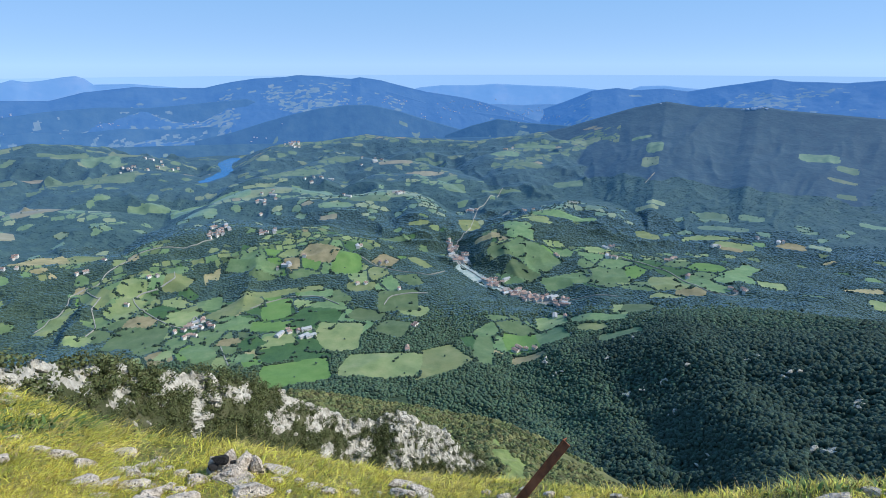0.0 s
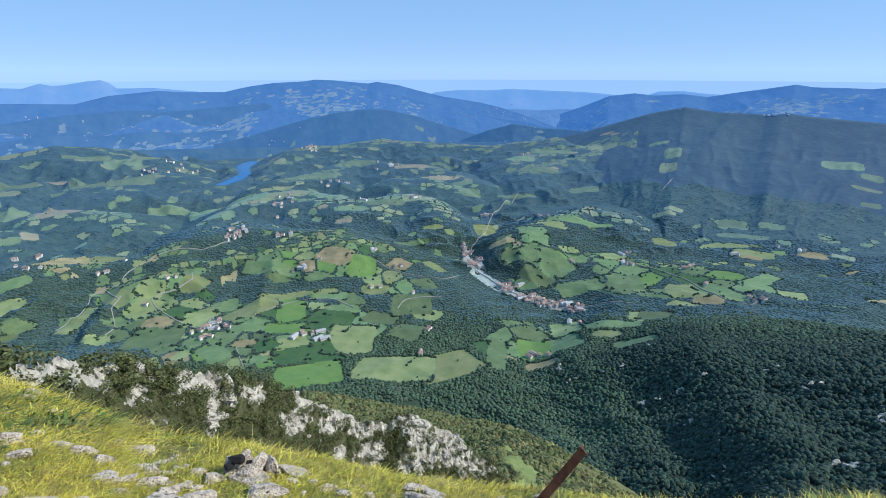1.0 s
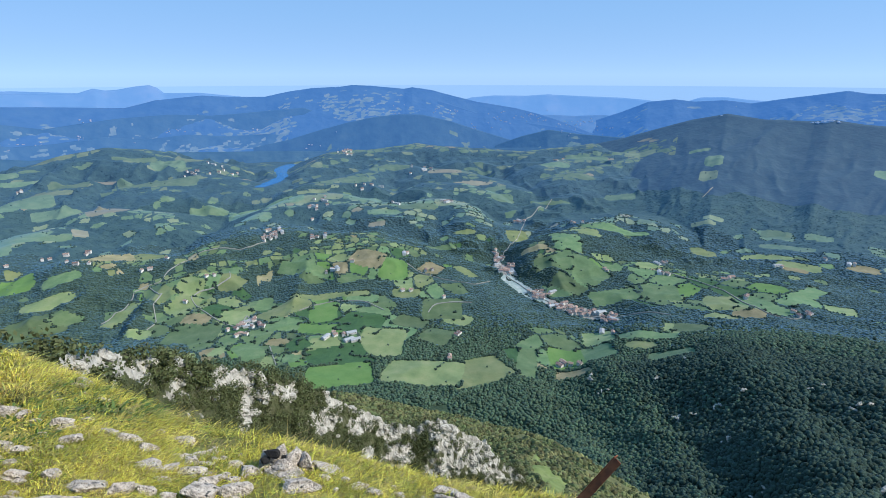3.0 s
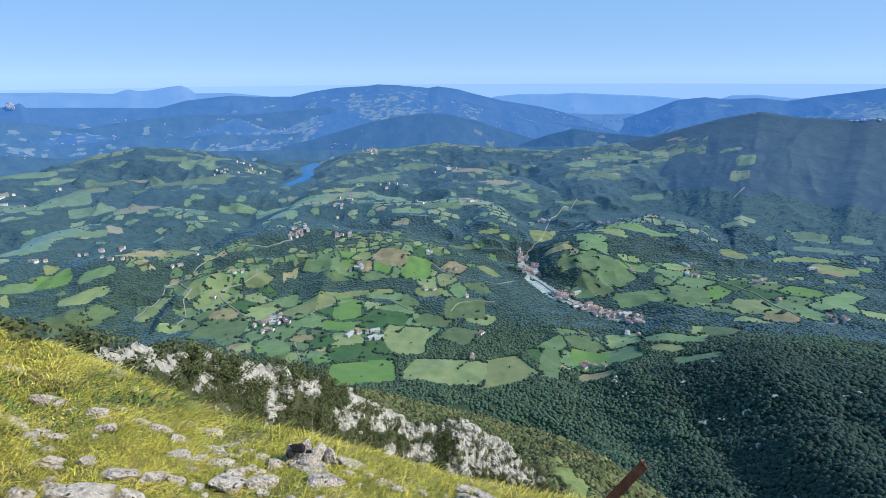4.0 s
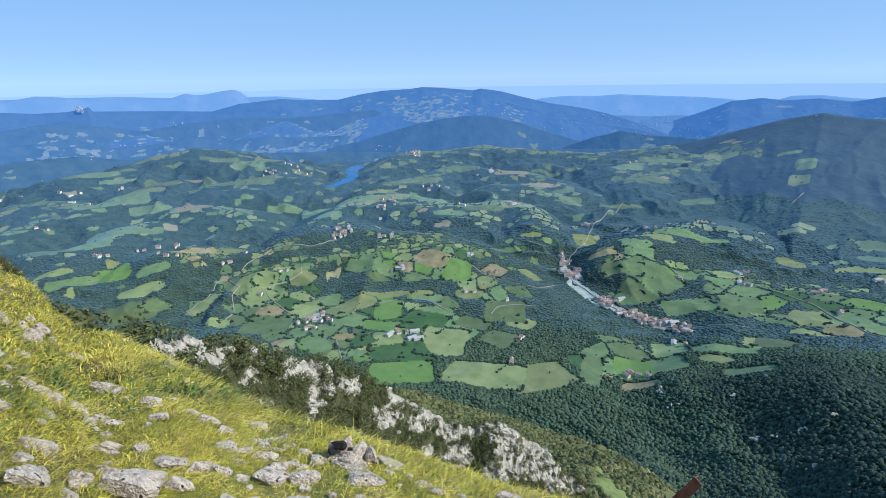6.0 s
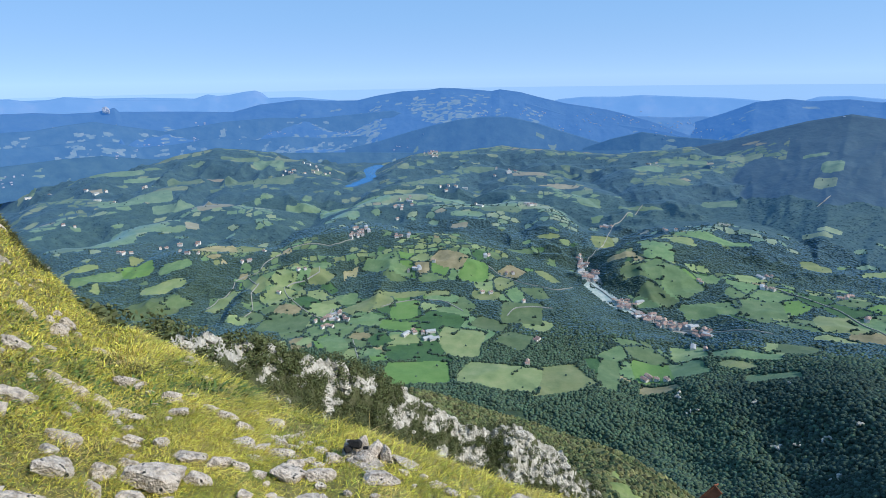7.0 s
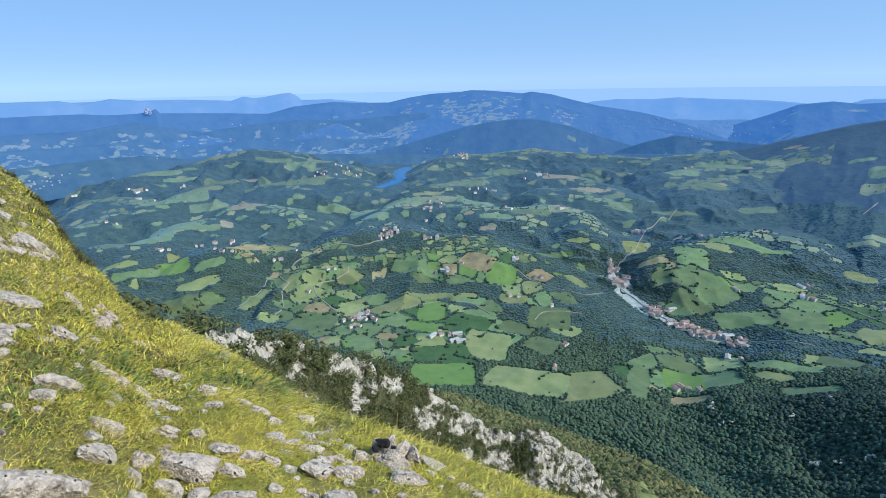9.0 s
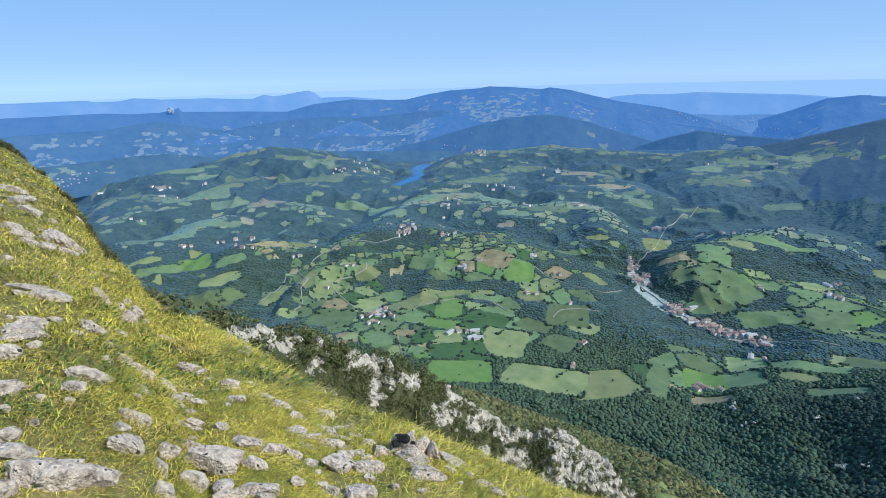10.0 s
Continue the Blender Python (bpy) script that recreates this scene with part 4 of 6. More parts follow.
SLOPE_FLOOR = material("glowing_slope_woodland", [(0.021, 0.046, 0.042), (0.034, 0.064, 0.054), (0.05, 0.088, 0.068)], 30, bump=4, bump_size=18, sheen=0.05, glow=(0.014, 0.044, 0.098, 0.75))
# distance bands that get the full and the half haze glow
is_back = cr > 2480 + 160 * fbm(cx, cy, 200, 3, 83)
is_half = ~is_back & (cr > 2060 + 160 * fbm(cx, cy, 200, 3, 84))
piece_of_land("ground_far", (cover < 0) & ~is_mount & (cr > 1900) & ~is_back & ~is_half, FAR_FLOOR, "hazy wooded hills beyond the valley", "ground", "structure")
piece_of_land("backdrop_slopes", (cover < 0) & ~is_mount & is_half & (cr > 1900), SLOPE_FLOOR, "wooded hill slopes tinted blue-green for light haze", "hills", "structure")
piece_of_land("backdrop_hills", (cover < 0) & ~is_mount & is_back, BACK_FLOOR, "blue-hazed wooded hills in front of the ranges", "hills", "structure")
lawn = (cr < 165) & (caz > 13.5 + 3 * fbm(cx, cy, 30, 2, 7)) & (caz < 25 + 3 * fbm(cx, cy, 30, 2, 8)) & (fbm(cx, cy, 16, 2, 9) > -0.25)
piece_of_land("ground_slope", (cr < 345) & ~lawn, SPUR_SOIL, "brown-green scrubby slope falling from the crag", "slope", "structure")
piece_of_land("ground_turf_patch", lawn, CROPS["y"][0], "sunlit pale green turf on the steep slope", "turf", "structure")
# middle-distance floor, paler and blue-sheened for thin haze
MID_FLOOR = material("hazed_middle_woodland", [(0.03, 0.055, 0.038), (0.042, 0.073, 0.047), (0.056, 0.09, 0.056)], 26, bump=2.5, bump_size=9, sheen=0.25)
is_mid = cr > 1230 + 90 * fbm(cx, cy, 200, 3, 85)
piece_of_land("ground_middle", (cover < 0) & ~is_mount & (cr <= 1900) & is_mid, MID_FLOOR, "wooded valley sides tinted for light haze", "ground", "structure")
ground = piece_of_land("ground", (cover < 0) & ~is_mount & ~is_mid & (cr >= 345), WOODLAND, "wooded valley land with hills and hollows", "ground", "structure")
# the mountain's blue haze sits in its glowing material
mountain = piece_of_land("mountain", (cover < 0) & is_mount, MOUNT, "dark wooded mountain with a rounded summit under painted blue haze", "mountain", "structure")
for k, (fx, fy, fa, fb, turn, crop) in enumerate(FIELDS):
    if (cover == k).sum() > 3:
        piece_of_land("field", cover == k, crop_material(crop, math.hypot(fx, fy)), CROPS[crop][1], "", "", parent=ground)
for c in near_cells:
    m = cover_cell == c
    if m.sum() > 3:
        crop = "bgydt"[int(crop_of[m][0])]
        piece_of_land("field", m, CROPS[crop][0], CROPS[crop][1], "", "", parent=ground)
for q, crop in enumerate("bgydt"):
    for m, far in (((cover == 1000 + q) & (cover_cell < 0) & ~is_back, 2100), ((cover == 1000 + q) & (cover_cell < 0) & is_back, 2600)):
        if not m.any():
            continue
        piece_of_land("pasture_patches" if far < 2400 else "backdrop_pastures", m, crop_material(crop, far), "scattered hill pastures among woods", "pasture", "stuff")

# lumps of foliage
def lump(detail, seed):
    bm = bmesh.new()
    bmesh.ops.create_icosphere(bm, subdivisions=detail, radius=1)
    r = random.Random(seed)
    for w in bm.verts:
        w.co *= 0.78 + 0.5 * r.random()
        w.co.z = w.co.z * 0.95
    v = np.array([w.co for w in bm.verts])
    f = np.array([[w.index for w in p.verts] for p in bm.faces])
    bm.free()
    return v, f


def foliage(name, at, radius, mat, label, detail=1, kind="stuff", category="woods", tall=1.0, lumps=1, seed=3, smooth=True):
    """Many crowns in one mesh; each crown is one or more ragged lumps."""
    g = np.random.default_rng(seed)
    shapes = [lump(detail, 100 + k) for k in range(6)]
    V, F, base = [], [], 0
    at, radius = np.repeat(at, lumps, 0), np.repeat(radius, lumps)
    if lumps > 1:
        off = g.normal(0, 0.36, (len(at), 3)) * radius[:, None]
        off[:, 2] = np.abs(off[:, 2]) * 0.9
        at, radius = at + off, radius * g.uniform(0.5, 0.85, len(at))
    which = g.integers(0, 6, len(at))
    for k, (sv, sf) in enumerate(shapes):
        p, r = at[which == k], radius[which == k]
        if not len(p):
            continue
        t = g.uniform(0, 6.28, len(p))
        c, s = np.cos(t)[:, None], np.sin(t)[:, None]
        vx = sv[None, :, 0] * c - sv[None, :, 1] * s
        vy = sv[None, :, 0] * s + sv[None, :, 1] * c
        vz = np.broadcast_to(sv[None, :, 2], vx.shape) * tall * g.uniform(0.8, 1.25, (len(p), 1))
        V.append((np.stack([vx, vy, vz], -1) * r[:, None, None] + p[:, None]).reshape(-1, 3))
        F.append((sf[None] + base + (np.arange(len(p)) * len(sv))[:, None, None]).reshape(-1, 3))
        base += len(p) * len(sv)
    return thing(name, mesh_of(name, np.concatenate(V), np.concatenate(F), smooth), mat, label, category, kind)


# dark crowns paint the gorge's shaded side, a brighter copy its sunlit side
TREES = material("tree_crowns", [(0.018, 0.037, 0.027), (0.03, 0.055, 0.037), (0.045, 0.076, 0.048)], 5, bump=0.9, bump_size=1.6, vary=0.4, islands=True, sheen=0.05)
LIT_TREES = material("lit_tree_crowns", [(0.035, 0.064, 0.041), (0.058, 0.096, 0.054), (0.084, 0.126, 0.067)], 6, bump=0.9, bump_size=1.8, vary=0.36, islands=True, sheen=0.05)
# paler, bluer crowns for farther trees: haze painted into the leaves
MID_TREES = material("hazed_middle_tree_crowns", [(0.032, 0.058, 0.04), (0.045, 0.077, 0.05), (0.06, 0.096, 0.06)], 26, bump=0.3, bump_size=2.5, vary=0.14, islands=True, sheen=0.3)
FAR_TREES = material("hazed_far_tree_crowns", [(0.033, 0.068, 0.069), (0.048, 0.09, 0.085), (0.065, 0.112, 0.10)], 9, bump=1.2, bump_size=3, vary=0.14, islands=True, sheen=0.35)
fa_ = LAND[LAND_FACES]
area = np.linalg.norm(np.cross(fa_[:, 1] - fa_[:, 0], fa_[:, 3] - fa_[:, 0]), axis=1)


def scatter(mask, spacing, seed):
    g = np.random.default_rng(seed)
    w = area * mask
    n = int(w.sum() / spacing)
    pick = g.choice(len(w), n, p=w / w.sum())
    u, v = g.random((n, 1)), g.random((n, 1))
    q = fa_[pick]
    return q[:, 0] * (1 - u) * (1 - v) + q[:, 1] * u * (1 - v) + q[:, 2] * u * v + q[:, 3] * (1 - u) * v


wood = (cover < 0) & ~hedge & ~is_mount & (from_line(cx, cy, LAKE) > 34 + 16 * np.clip((cy - 2650) / 500, 0, 1))
g = np.random.default_rng(11)
rocky = fbm(cx, cy, 70, 3, 71) < 0.62
for line in ROADS:
    wood &= from_line(cx, cy, line) > 8
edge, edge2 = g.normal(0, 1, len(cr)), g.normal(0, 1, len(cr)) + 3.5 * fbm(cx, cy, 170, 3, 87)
# how far out the darker, shade-coloured crowns go
shade_reach = 1050 + 190 * fbm(cx, cy, 210, 3, 89)
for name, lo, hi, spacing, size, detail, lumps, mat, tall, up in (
        ("woods_near", 330, 720, 10, 2.4, 1, 1, TREES, 1.15, 0.7), ("woods_sunny", 330, 720, 10, 2.4, 1, 1, LIT_TREES, 0.95, 0.5), ("woods_shade", 720, 1300, 15, 2.9, 0, 1, TREES, 1.0, 0.5), ("woods_slope", 720, 1240, 14, 2.8, 0, 1, LIT_TREES, 0.8, 0.4),
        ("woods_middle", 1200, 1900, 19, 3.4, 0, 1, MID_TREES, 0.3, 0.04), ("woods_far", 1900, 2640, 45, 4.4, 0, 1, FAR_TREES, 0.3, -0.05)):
    # bearing picks shade-dark or sun-bright crown colour
    side = (caz + 4 * edge2 > 31) if name in ("woods_near", "woods_shade") else (caz + 4 * edge2 <= 31) if name == "woods_sunny" else ((caz + 4 * edge2 <= 31) | (cr + 70 * edge > shade_reach)) if name == "woods_slope" else True
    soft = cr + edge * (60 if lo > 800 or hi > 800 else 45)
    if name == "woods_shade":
        side = side & (cr + 70 * edge <= shade_reach)
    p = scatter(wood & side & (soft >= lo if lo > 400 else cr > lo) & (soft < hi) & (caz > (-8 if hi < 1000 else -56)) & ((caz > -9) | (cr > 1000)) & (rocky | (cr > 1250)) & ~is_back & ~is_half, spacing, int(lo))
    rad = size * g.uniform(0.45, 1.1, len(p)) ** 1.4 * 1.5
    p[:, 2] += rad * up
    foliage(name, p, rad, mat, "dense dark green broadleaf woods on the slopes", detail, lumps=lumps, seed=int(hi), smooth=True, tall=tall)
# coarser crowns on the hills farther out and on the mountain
# these crowns share the glowing, haze-tinted floor materials
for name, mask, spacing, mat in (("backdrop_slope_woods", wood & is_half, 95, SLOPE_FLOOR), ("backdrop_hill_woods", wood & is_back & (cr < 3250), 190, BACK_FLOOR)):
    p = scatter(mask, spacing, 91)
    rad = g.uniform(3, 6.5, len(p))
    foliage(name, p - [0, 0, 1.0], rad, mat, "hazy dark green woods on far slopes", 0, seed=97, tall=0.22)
# hedges round the fields and lone trees in them
hp, hr, LONE = [], [], []
for fx, fy, fa, fb, turn, crop in FIELDS:
    ca, sa = math.cos(radians(turn)), math.sin(radians(turn))
    n = int((fa + fb) * 4 / 2.6) if math.hypot(fx, fy) < 1800 else 0
    t = g.uniform(0, 2 * math.pi, n)
    keep = smooth_noise(t * 1.6 + fx, t * 0 + fy, 5) > 0.27
    t = t[keep]
    u = np.sign(np.cos(t)) * np.abs(np.cos(t)) ** 0.12 * (fa + 1) + g.normal(0, 1.5, len(t))
    v = np.sign(np.sin(t)) * np.abs(np.sin(t)) ** 0.12 * (fb + 1) + g.normal(0, 1.5, len(t))
    hp.append(np.stack([fx + u * ca - v * sa, fy + u * sa + v * ca], -1))
    hr.append(g.uniform(1.0, 2.6, len(t)) * np.where(g.random(len(t)) < 0.12, 1.7, 1))
    k = int(fa * fb / 1700) if math.hypot(fx, fy) < 2000 else 0
    u, v = g.uniform(-0.85, 0.85, k) * fa, g.uniform(-0.85, 0.85, k) * fb
    LONE += list(zip(fx + u * ca - v * sa, fy + u * sa + v * ca))
hp, hr = np.concatenate(hp), np.concatenate(hr)
foliage("hedges", np.stack([hp[:, 0], hp[:, 1], land_height(hp[:, 0], hp[:, 1]) + hr * 0.6], -1), hr, TREES, "dark green hedgerows and field trees", 0, seed=9, category="hedges")
p = scatter((cover >= 0) & (cr > 1750) & (cr < 2700), 4200, 5)
r_ = g.uniform(1.5, 3.2, len(p))
foliage("hill_trees", p + np.stack([0 * r_, 0 * r_, r_ * 0.5], -1), r_, FAR_TREES, "scattered trees in the hill pastures", 0, seed=19, category="trees")

p = scatter(hedge & (cr < 2200), 24, 15)
r_ = g.uniform(1.2, 2.8, len(p))
foliage("field_hedges", p + np.stack([0 * r_, 0 * r_, r_ * 0.6], -1), r_, MID_TREES, "dark green hedges between small fields", 0, seed=29, category="hedges")
p = scatter((cover >= 1000) & (cr < 2000), 1500, 25)
r_ = g.uniform(2.0, 4.0, len(p))
foliage("field_trees", p + np.stack([0 * r_, 0 * r_, r_ * 0.6], -1), r_, MID_TREES, "lone trees standing in small fields", 0, seed=39, category="trees")

# lone trees in the nearer fields
def crown_mesh(k):
    r = np.random.default_rng(800 + k)
    V, F, base = [], [], 0
    for m in range(7):
        sv, sf = lump(2, 900 + 10 * k + m)
        c = r.normal(0, 1.3, 3) * [1, 1, 0.7] + [0, 0, 4.6]
        V.append(sv * r.uniform(1.3, 2.2) + c)
        F.append(sf + base)
        base += len(sv)
    me = mesh_of("crown", np.concatenate(V), np.concatenate(F), False)
    me.materials.append(MID_TREES)
    return me


CROWNS = [crown_mesh(k) for k in range(4)]
TRUNK_WOOD = material("trunk_bark", [(0.07, 0.055, 0.04), (0.13, 0.10, 0.075)], 0.4, bump=0.02)
bm = bmesh.new()
bmesh.ops.create_cone(bm, cap_ends=True, segments=7, radius1=0.45, radius2=0.2, depth=5, matrix=pose(0, 0, 2.0))
for k in range(4):
    bmesh.ops.create_cone(bm, cap_ends=True, segments=5, radius1=0.16, radius2=0.05, depth=2.6, matrix=pose(0, 0, 3.6, 0, 0, 90 * k + 20) @ pose(0.7, 0, 0.6, 0, 42, 0))
TRUNK = bpy.data.meshes.new("trunk")
bm.to_mesh(TRUNK)
bm.free()
TRUNK.materials.append(TRUNK_WOOD)
LONE.sort(key=lambda s: math.hypot(*s))
for k, (x, y) in enumerate(LONE[:230]):
    t = tagged(new("tree"), "round dark green broadleaf tree standing in a field", "tree", "lone trees in the fields")
    sc = g.uniform(0.5, 1.0)
    t.matrix_world = pose(x, y, float(land_height(np.array([x]), np.array([y]))[0]), 0, 0, g.uniform(0, 360)) @ Matrix.Diagonal((sc, sc, sc, 1))
    for nm, me in (("crown", CROWNS[k % 4]), ("trunk", TRUNK)):
        c = new(nm, me)
        c.parent = t

# scrub on the spur
SCRUB = material("spur_scrub", [(0.05, 0.072, 0.026), (0.105, 0.115, 0.042), (0.165, 0.15, 0.062)], 9, bump=0.5, bump_size=1.0, vary=0.45, islands=True)
ci, cj = g.integers(17, 100, 8000), g.integers(0, SPUR_GRID[0].shape[1] - 1, 8000)
u, v = g.random(8000), g.random(8000)
sx, sy, sz = ((c[ci, cj] * (1 - u) + c[ci + 1, cj] * u) * (1 - v) + (c[ci, cj + 1] * (1 - u) + c[ci + 1, cj + 1] * u) * v for c in SPUR_GRID)
pick = np.where((fbm(sx, sy, 26, 2, 13) > -0.5) & ~on_lawn(sx, sy))[0]
r_ = g.uniform(0.7, 1.9, len(pick)) * (1 + 0.5 * (fbm(sx[pick], sy[pick], 30, 2, 3) > 0.2))
foliage("spur_bushes", np.stack([sx[pick], sy[pick], sz[pick] + r_ * 0.3], -1), r_, SCRUB, "brown-green scrub and low trees on the spur", 1, seed=49, category="scrub", tall=0.8, smooth=False)

p = scatter((cr > 85) & (cr < 350) & ~lawn & (caz > -9) & (caz < 42) & (fbm(cx, cy, 22, 2, 19) > -0.45), 9.5, 77)
r_ = g.uniform(0.9, 2.3, len(p))
foliage("slope_bushes", p + np.stack([0 * r_, 0 * r_, r_ * 0.35], -1), r_, SCRUB, "brown-green scrub and low trees on the slope", 1, seed=59, category="scrub", tall=0.85, smooth=False)

# reservoir
WATER = material("water", [(0.038, 0.155, 0.34), (0.05, 0.185, 0.40)], 60, rough=0.12, bump=0.05, bump_size=4, spec=0.5)
az, rr = np.linspace(-17.5, -7.5, 130), np.linspace(2540, 3330, 160)
AZ, RR = np.meshgrid(az, rr)
X, Y = polar(AZ, RR)
f = grid_faces(160, 130)[:, ::-1]
P = np.stack([X, Y, np.full(X.shape, LAKE_LEVEL)], -1).reshape(-1, 3)
mid = P[f].mean(1)
f = f[from_line(mid[:, 0], mid[:, 1], LAKE) < 34 + 16 * np.clip((mid[:, 1] - 2650) / 500, 0, 1)]
use, inv = np.unique(f, return_inverse=True)
thing("water", mesh_of("water", P[use], inv.reshape(-1, 4)), WATER, "still blue reservoir between wooded banks", "lake", "structure")

# roads
ROAD = material("road", [(0.24, 0.24, 0.215), (0.32, 0.315, 0.285)], 8, rough=0.85)
for line in ROADS:
    p = np.array(line, float)
    s = np.concatenate([[0], np.cumsum(np.hypot(*np.diff(p, axis=0).T))])
    t = np.arange(0, s[-1], 8.0)
    q = np.stack([np.interp(t, s, p[:, 0]), np.interp(t, s, p[:, 1])], -1)
    for _ in range(4):
        q[1:-1] = (q[:-2] + 2 * q[1:-1] + q[2:]) / 4
    n = np.gradient(q, axis=0)
    n = np.stack([-n[:, 1], n[:, 0]], -1) / np.linalg.norm(n, axis=1, keepdims=True)
    rows = [np.stack([*(q + n * o).T, land_height(*(q + n * o).T) + 2.2], -1) for o in (-1.15, 0, 1.15)]
    rows = [rows[0] - [0, 0, 2.6]] + rows + [rows[2] - [0, 0, 2.6]]
    thing("road", mesh_of("road", np.stack(rows, 1).reshape(-1, 3), grid_faces(len(q), 5)), ROAD, "pale country road winding between fields", "road", "structure")


# ---- houses ----
WALL = material("plaster", [(0.55, 0.52, 0.47), (0.72, 0.70, 0.66)], 3, vary=0.15, bump=0.01)
ROOF = material("clay_tiles", [(0.20, 0.13, 0.105), (0.29, 0.20, 0.165), (0.37, 0.28, 0.245)], 2, vary=0.25, bump=0.05, bump_size=0.3)
SHED_ROOF = material("sheet_roof", [(0.30, 0.31, 0.31), (0.42, 0.43, 0.43)], 3, rough=0.6, vary=0.15)
DARK = material("window_dark", [(0.02, 0.025, 0.03), (0.035, 0.04, 0.045)], 0.5, rough=0.2)


def box(bm, x0, x1, y0, y1, z0, z1):
    m = Matrix.Translation(((x0 + x1) / 2, (y0 + y1) / 2, (z0 + z1) / 2)) @ Matrix.Diagonal((x1 - x0, y1 - y0, z1 - z0, 1))
    bmesh.ops.create_cube(bm, size=1, matrix=m)


def part(name, bm, mat, parent, label=""):
    me = bpy.data.meshes.new(name)
    bm.to_mesh(me)
    bm.free()
    me.materials.append(mat)
    ob = new(name, me)
    ob.parent = parent
    return tagged(ob, label)


def make_house(length, width, eaves, rise, roof_mat, label, category="house", windows=3):
    house = tagged(new("house" if category == "house" else "barn"), label, category, "farmhouses and village houses")
    bm = bmesh.new()
    box(bm, -length / 2, length / 2, -width / 2, width / 2, -4, eaves)
    for sx in (-1, 1):
        p = [bm.verts.new(c) for c in ((sx * length / 2, -width / 2, eaves), (sx * length / 2, width / 2, eaves), (sx * length / 2, 0, eaves + rise * 0.97))]
        bm.faces.new(p)
    part("wall", bm, WALL, house)
    bm = bmesh.new()
    L, W, t = length / 2 + 0.7, width / 2 + 0.7, 0.3
    low = eaves - 0.7 * rise / (width / 2)
    prof = ((-W, low), (0, eaves + rise), (W, low), (W, low - t), (0, eaves + rise - t), (-W, low - t))
    ends = [[bm.verts.new((s * L, y, z)) for y, z in prof] for s in (-1, 1)]
    for k in range(6):
        bm.faces.new((ends[0][k], ends[0][(k + 1) % 6], ends[1][(k + 1) % 6], ends[1][k]))
    for s in ends:
        bm.faces.new((s[0], s[1], s[4], s[5]))
        bm.faces.new((s[1], s[2], s[3], s[4]))
    roof = part("roof", bm, roof_mat, house)
    if category == "house":
        bm = bmesh.new()
        box(bm, -0.5, 0.5, 0.4, 1.3, eaves + rise * 0.5, eaves + rise + 1.0)
        part("chimney", bm, WALL, roof)
    for side in (-1, 1):
        for k in range(windows):
            x = length * ((k + 0.5) / windows - 0.5)
            bm = bmesh.new()
            box(bm, x - 0.6, x + 0.6, side * (width / 2 + 0.05) - 0.1, side * (width / 2 + 0.05) + 0.1, eaves * 0.5, eaves * 0.5 + 1.5)
            part("window", bm, DARK, house)
    return house


PROTO = [make_house(12, 9, 6, 2.6, ROOF, "white-walled farmhouse with an orange tile roof"), make_house(16, 11, 6.5, 3, ROOF, "large white farmhouse with a tiled roof", windows=4),
         make_house(10, 8, 8, 2.2, ROOF, "tall pale village house with a tiled roof", windows=2), make_house(26, 12, 5, 2.2, SHED_ROOF, "long farm barn with a pale sheet roof", "barn", 3)]
spots = []
for hx, hy, n, sx, sy in HAMLETS:
    b = math.atan2(hx, hy)
    for k in range(int(n * 2.4) if 300 < hx < 650 and n > 10 else n // 2 if hx < -800 and math.hypot(hx, hy) > 2100 else int(n * 1.3) if n > 10 else n):
        u, v = g.normal(0, 0.5) * min(sx, 70), g.normal(0, 0.5) * min(sy, 45)
        spots.append((hx + u * math.cos(b) + v * math.sin(b), hy - u * math.sin(b) + v * math.cos(b), b))
spots.sort(key=lambda s: math.hypot(s[0], s[1]))
kept = []
for x, y, b in spots:
    if all((x - q[0]) ** 2 + (y - q[1]) ** 2 > 105 for q in kept):
        kept.append((x, y, b))
used = [False] * 4
HOUSES = []
for k, (x, y, b) in enumerate(kept):
    z = float(land_height(np.array([x]), np.array([y]))[0])
    i = int(g.choice(4, p=(0.42, 0.2, 0.26, 0.12)))
    m = pose(x, y, z + 1.0, 0, 0, math.degrees(-b) + g.choice([0, 90, 35, -30]) + g.normal(0, 10))
    HOUSES.append((i, m))
for i, m in HOUSES[:300]:
    if not used[i]:
        PROTO[i].matrix_world, used[i] = m, True
    else:
        copy_thing(PROTO[i], m)
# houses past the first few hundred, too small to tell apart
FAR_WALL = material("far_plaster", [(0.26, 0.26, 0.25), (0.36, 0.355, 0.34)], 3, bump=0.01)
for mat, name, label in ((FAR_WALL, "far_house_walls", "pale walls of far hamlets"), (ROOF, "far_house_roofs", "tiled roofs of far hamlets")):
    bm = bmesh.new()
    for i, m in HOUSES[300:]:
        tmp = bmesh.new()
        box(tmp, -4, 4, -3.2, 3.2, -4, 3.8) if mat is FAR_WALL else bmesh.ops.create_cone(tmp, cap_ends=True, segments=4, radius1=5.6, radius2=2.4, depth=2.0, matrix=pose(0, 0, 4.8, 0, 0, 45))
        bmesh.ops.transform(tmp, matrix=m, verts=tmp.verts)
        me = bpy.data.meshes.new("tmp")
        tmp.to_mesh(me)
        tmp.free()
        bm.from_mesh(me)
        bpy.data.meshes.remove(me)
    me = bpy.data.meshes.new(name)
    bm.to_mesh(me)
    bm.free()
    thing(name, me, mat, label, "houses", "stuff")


# ---- the grassy shoulder: rocks, turf, stake ----
# each rock: east, north, width, height
ROCKS = []
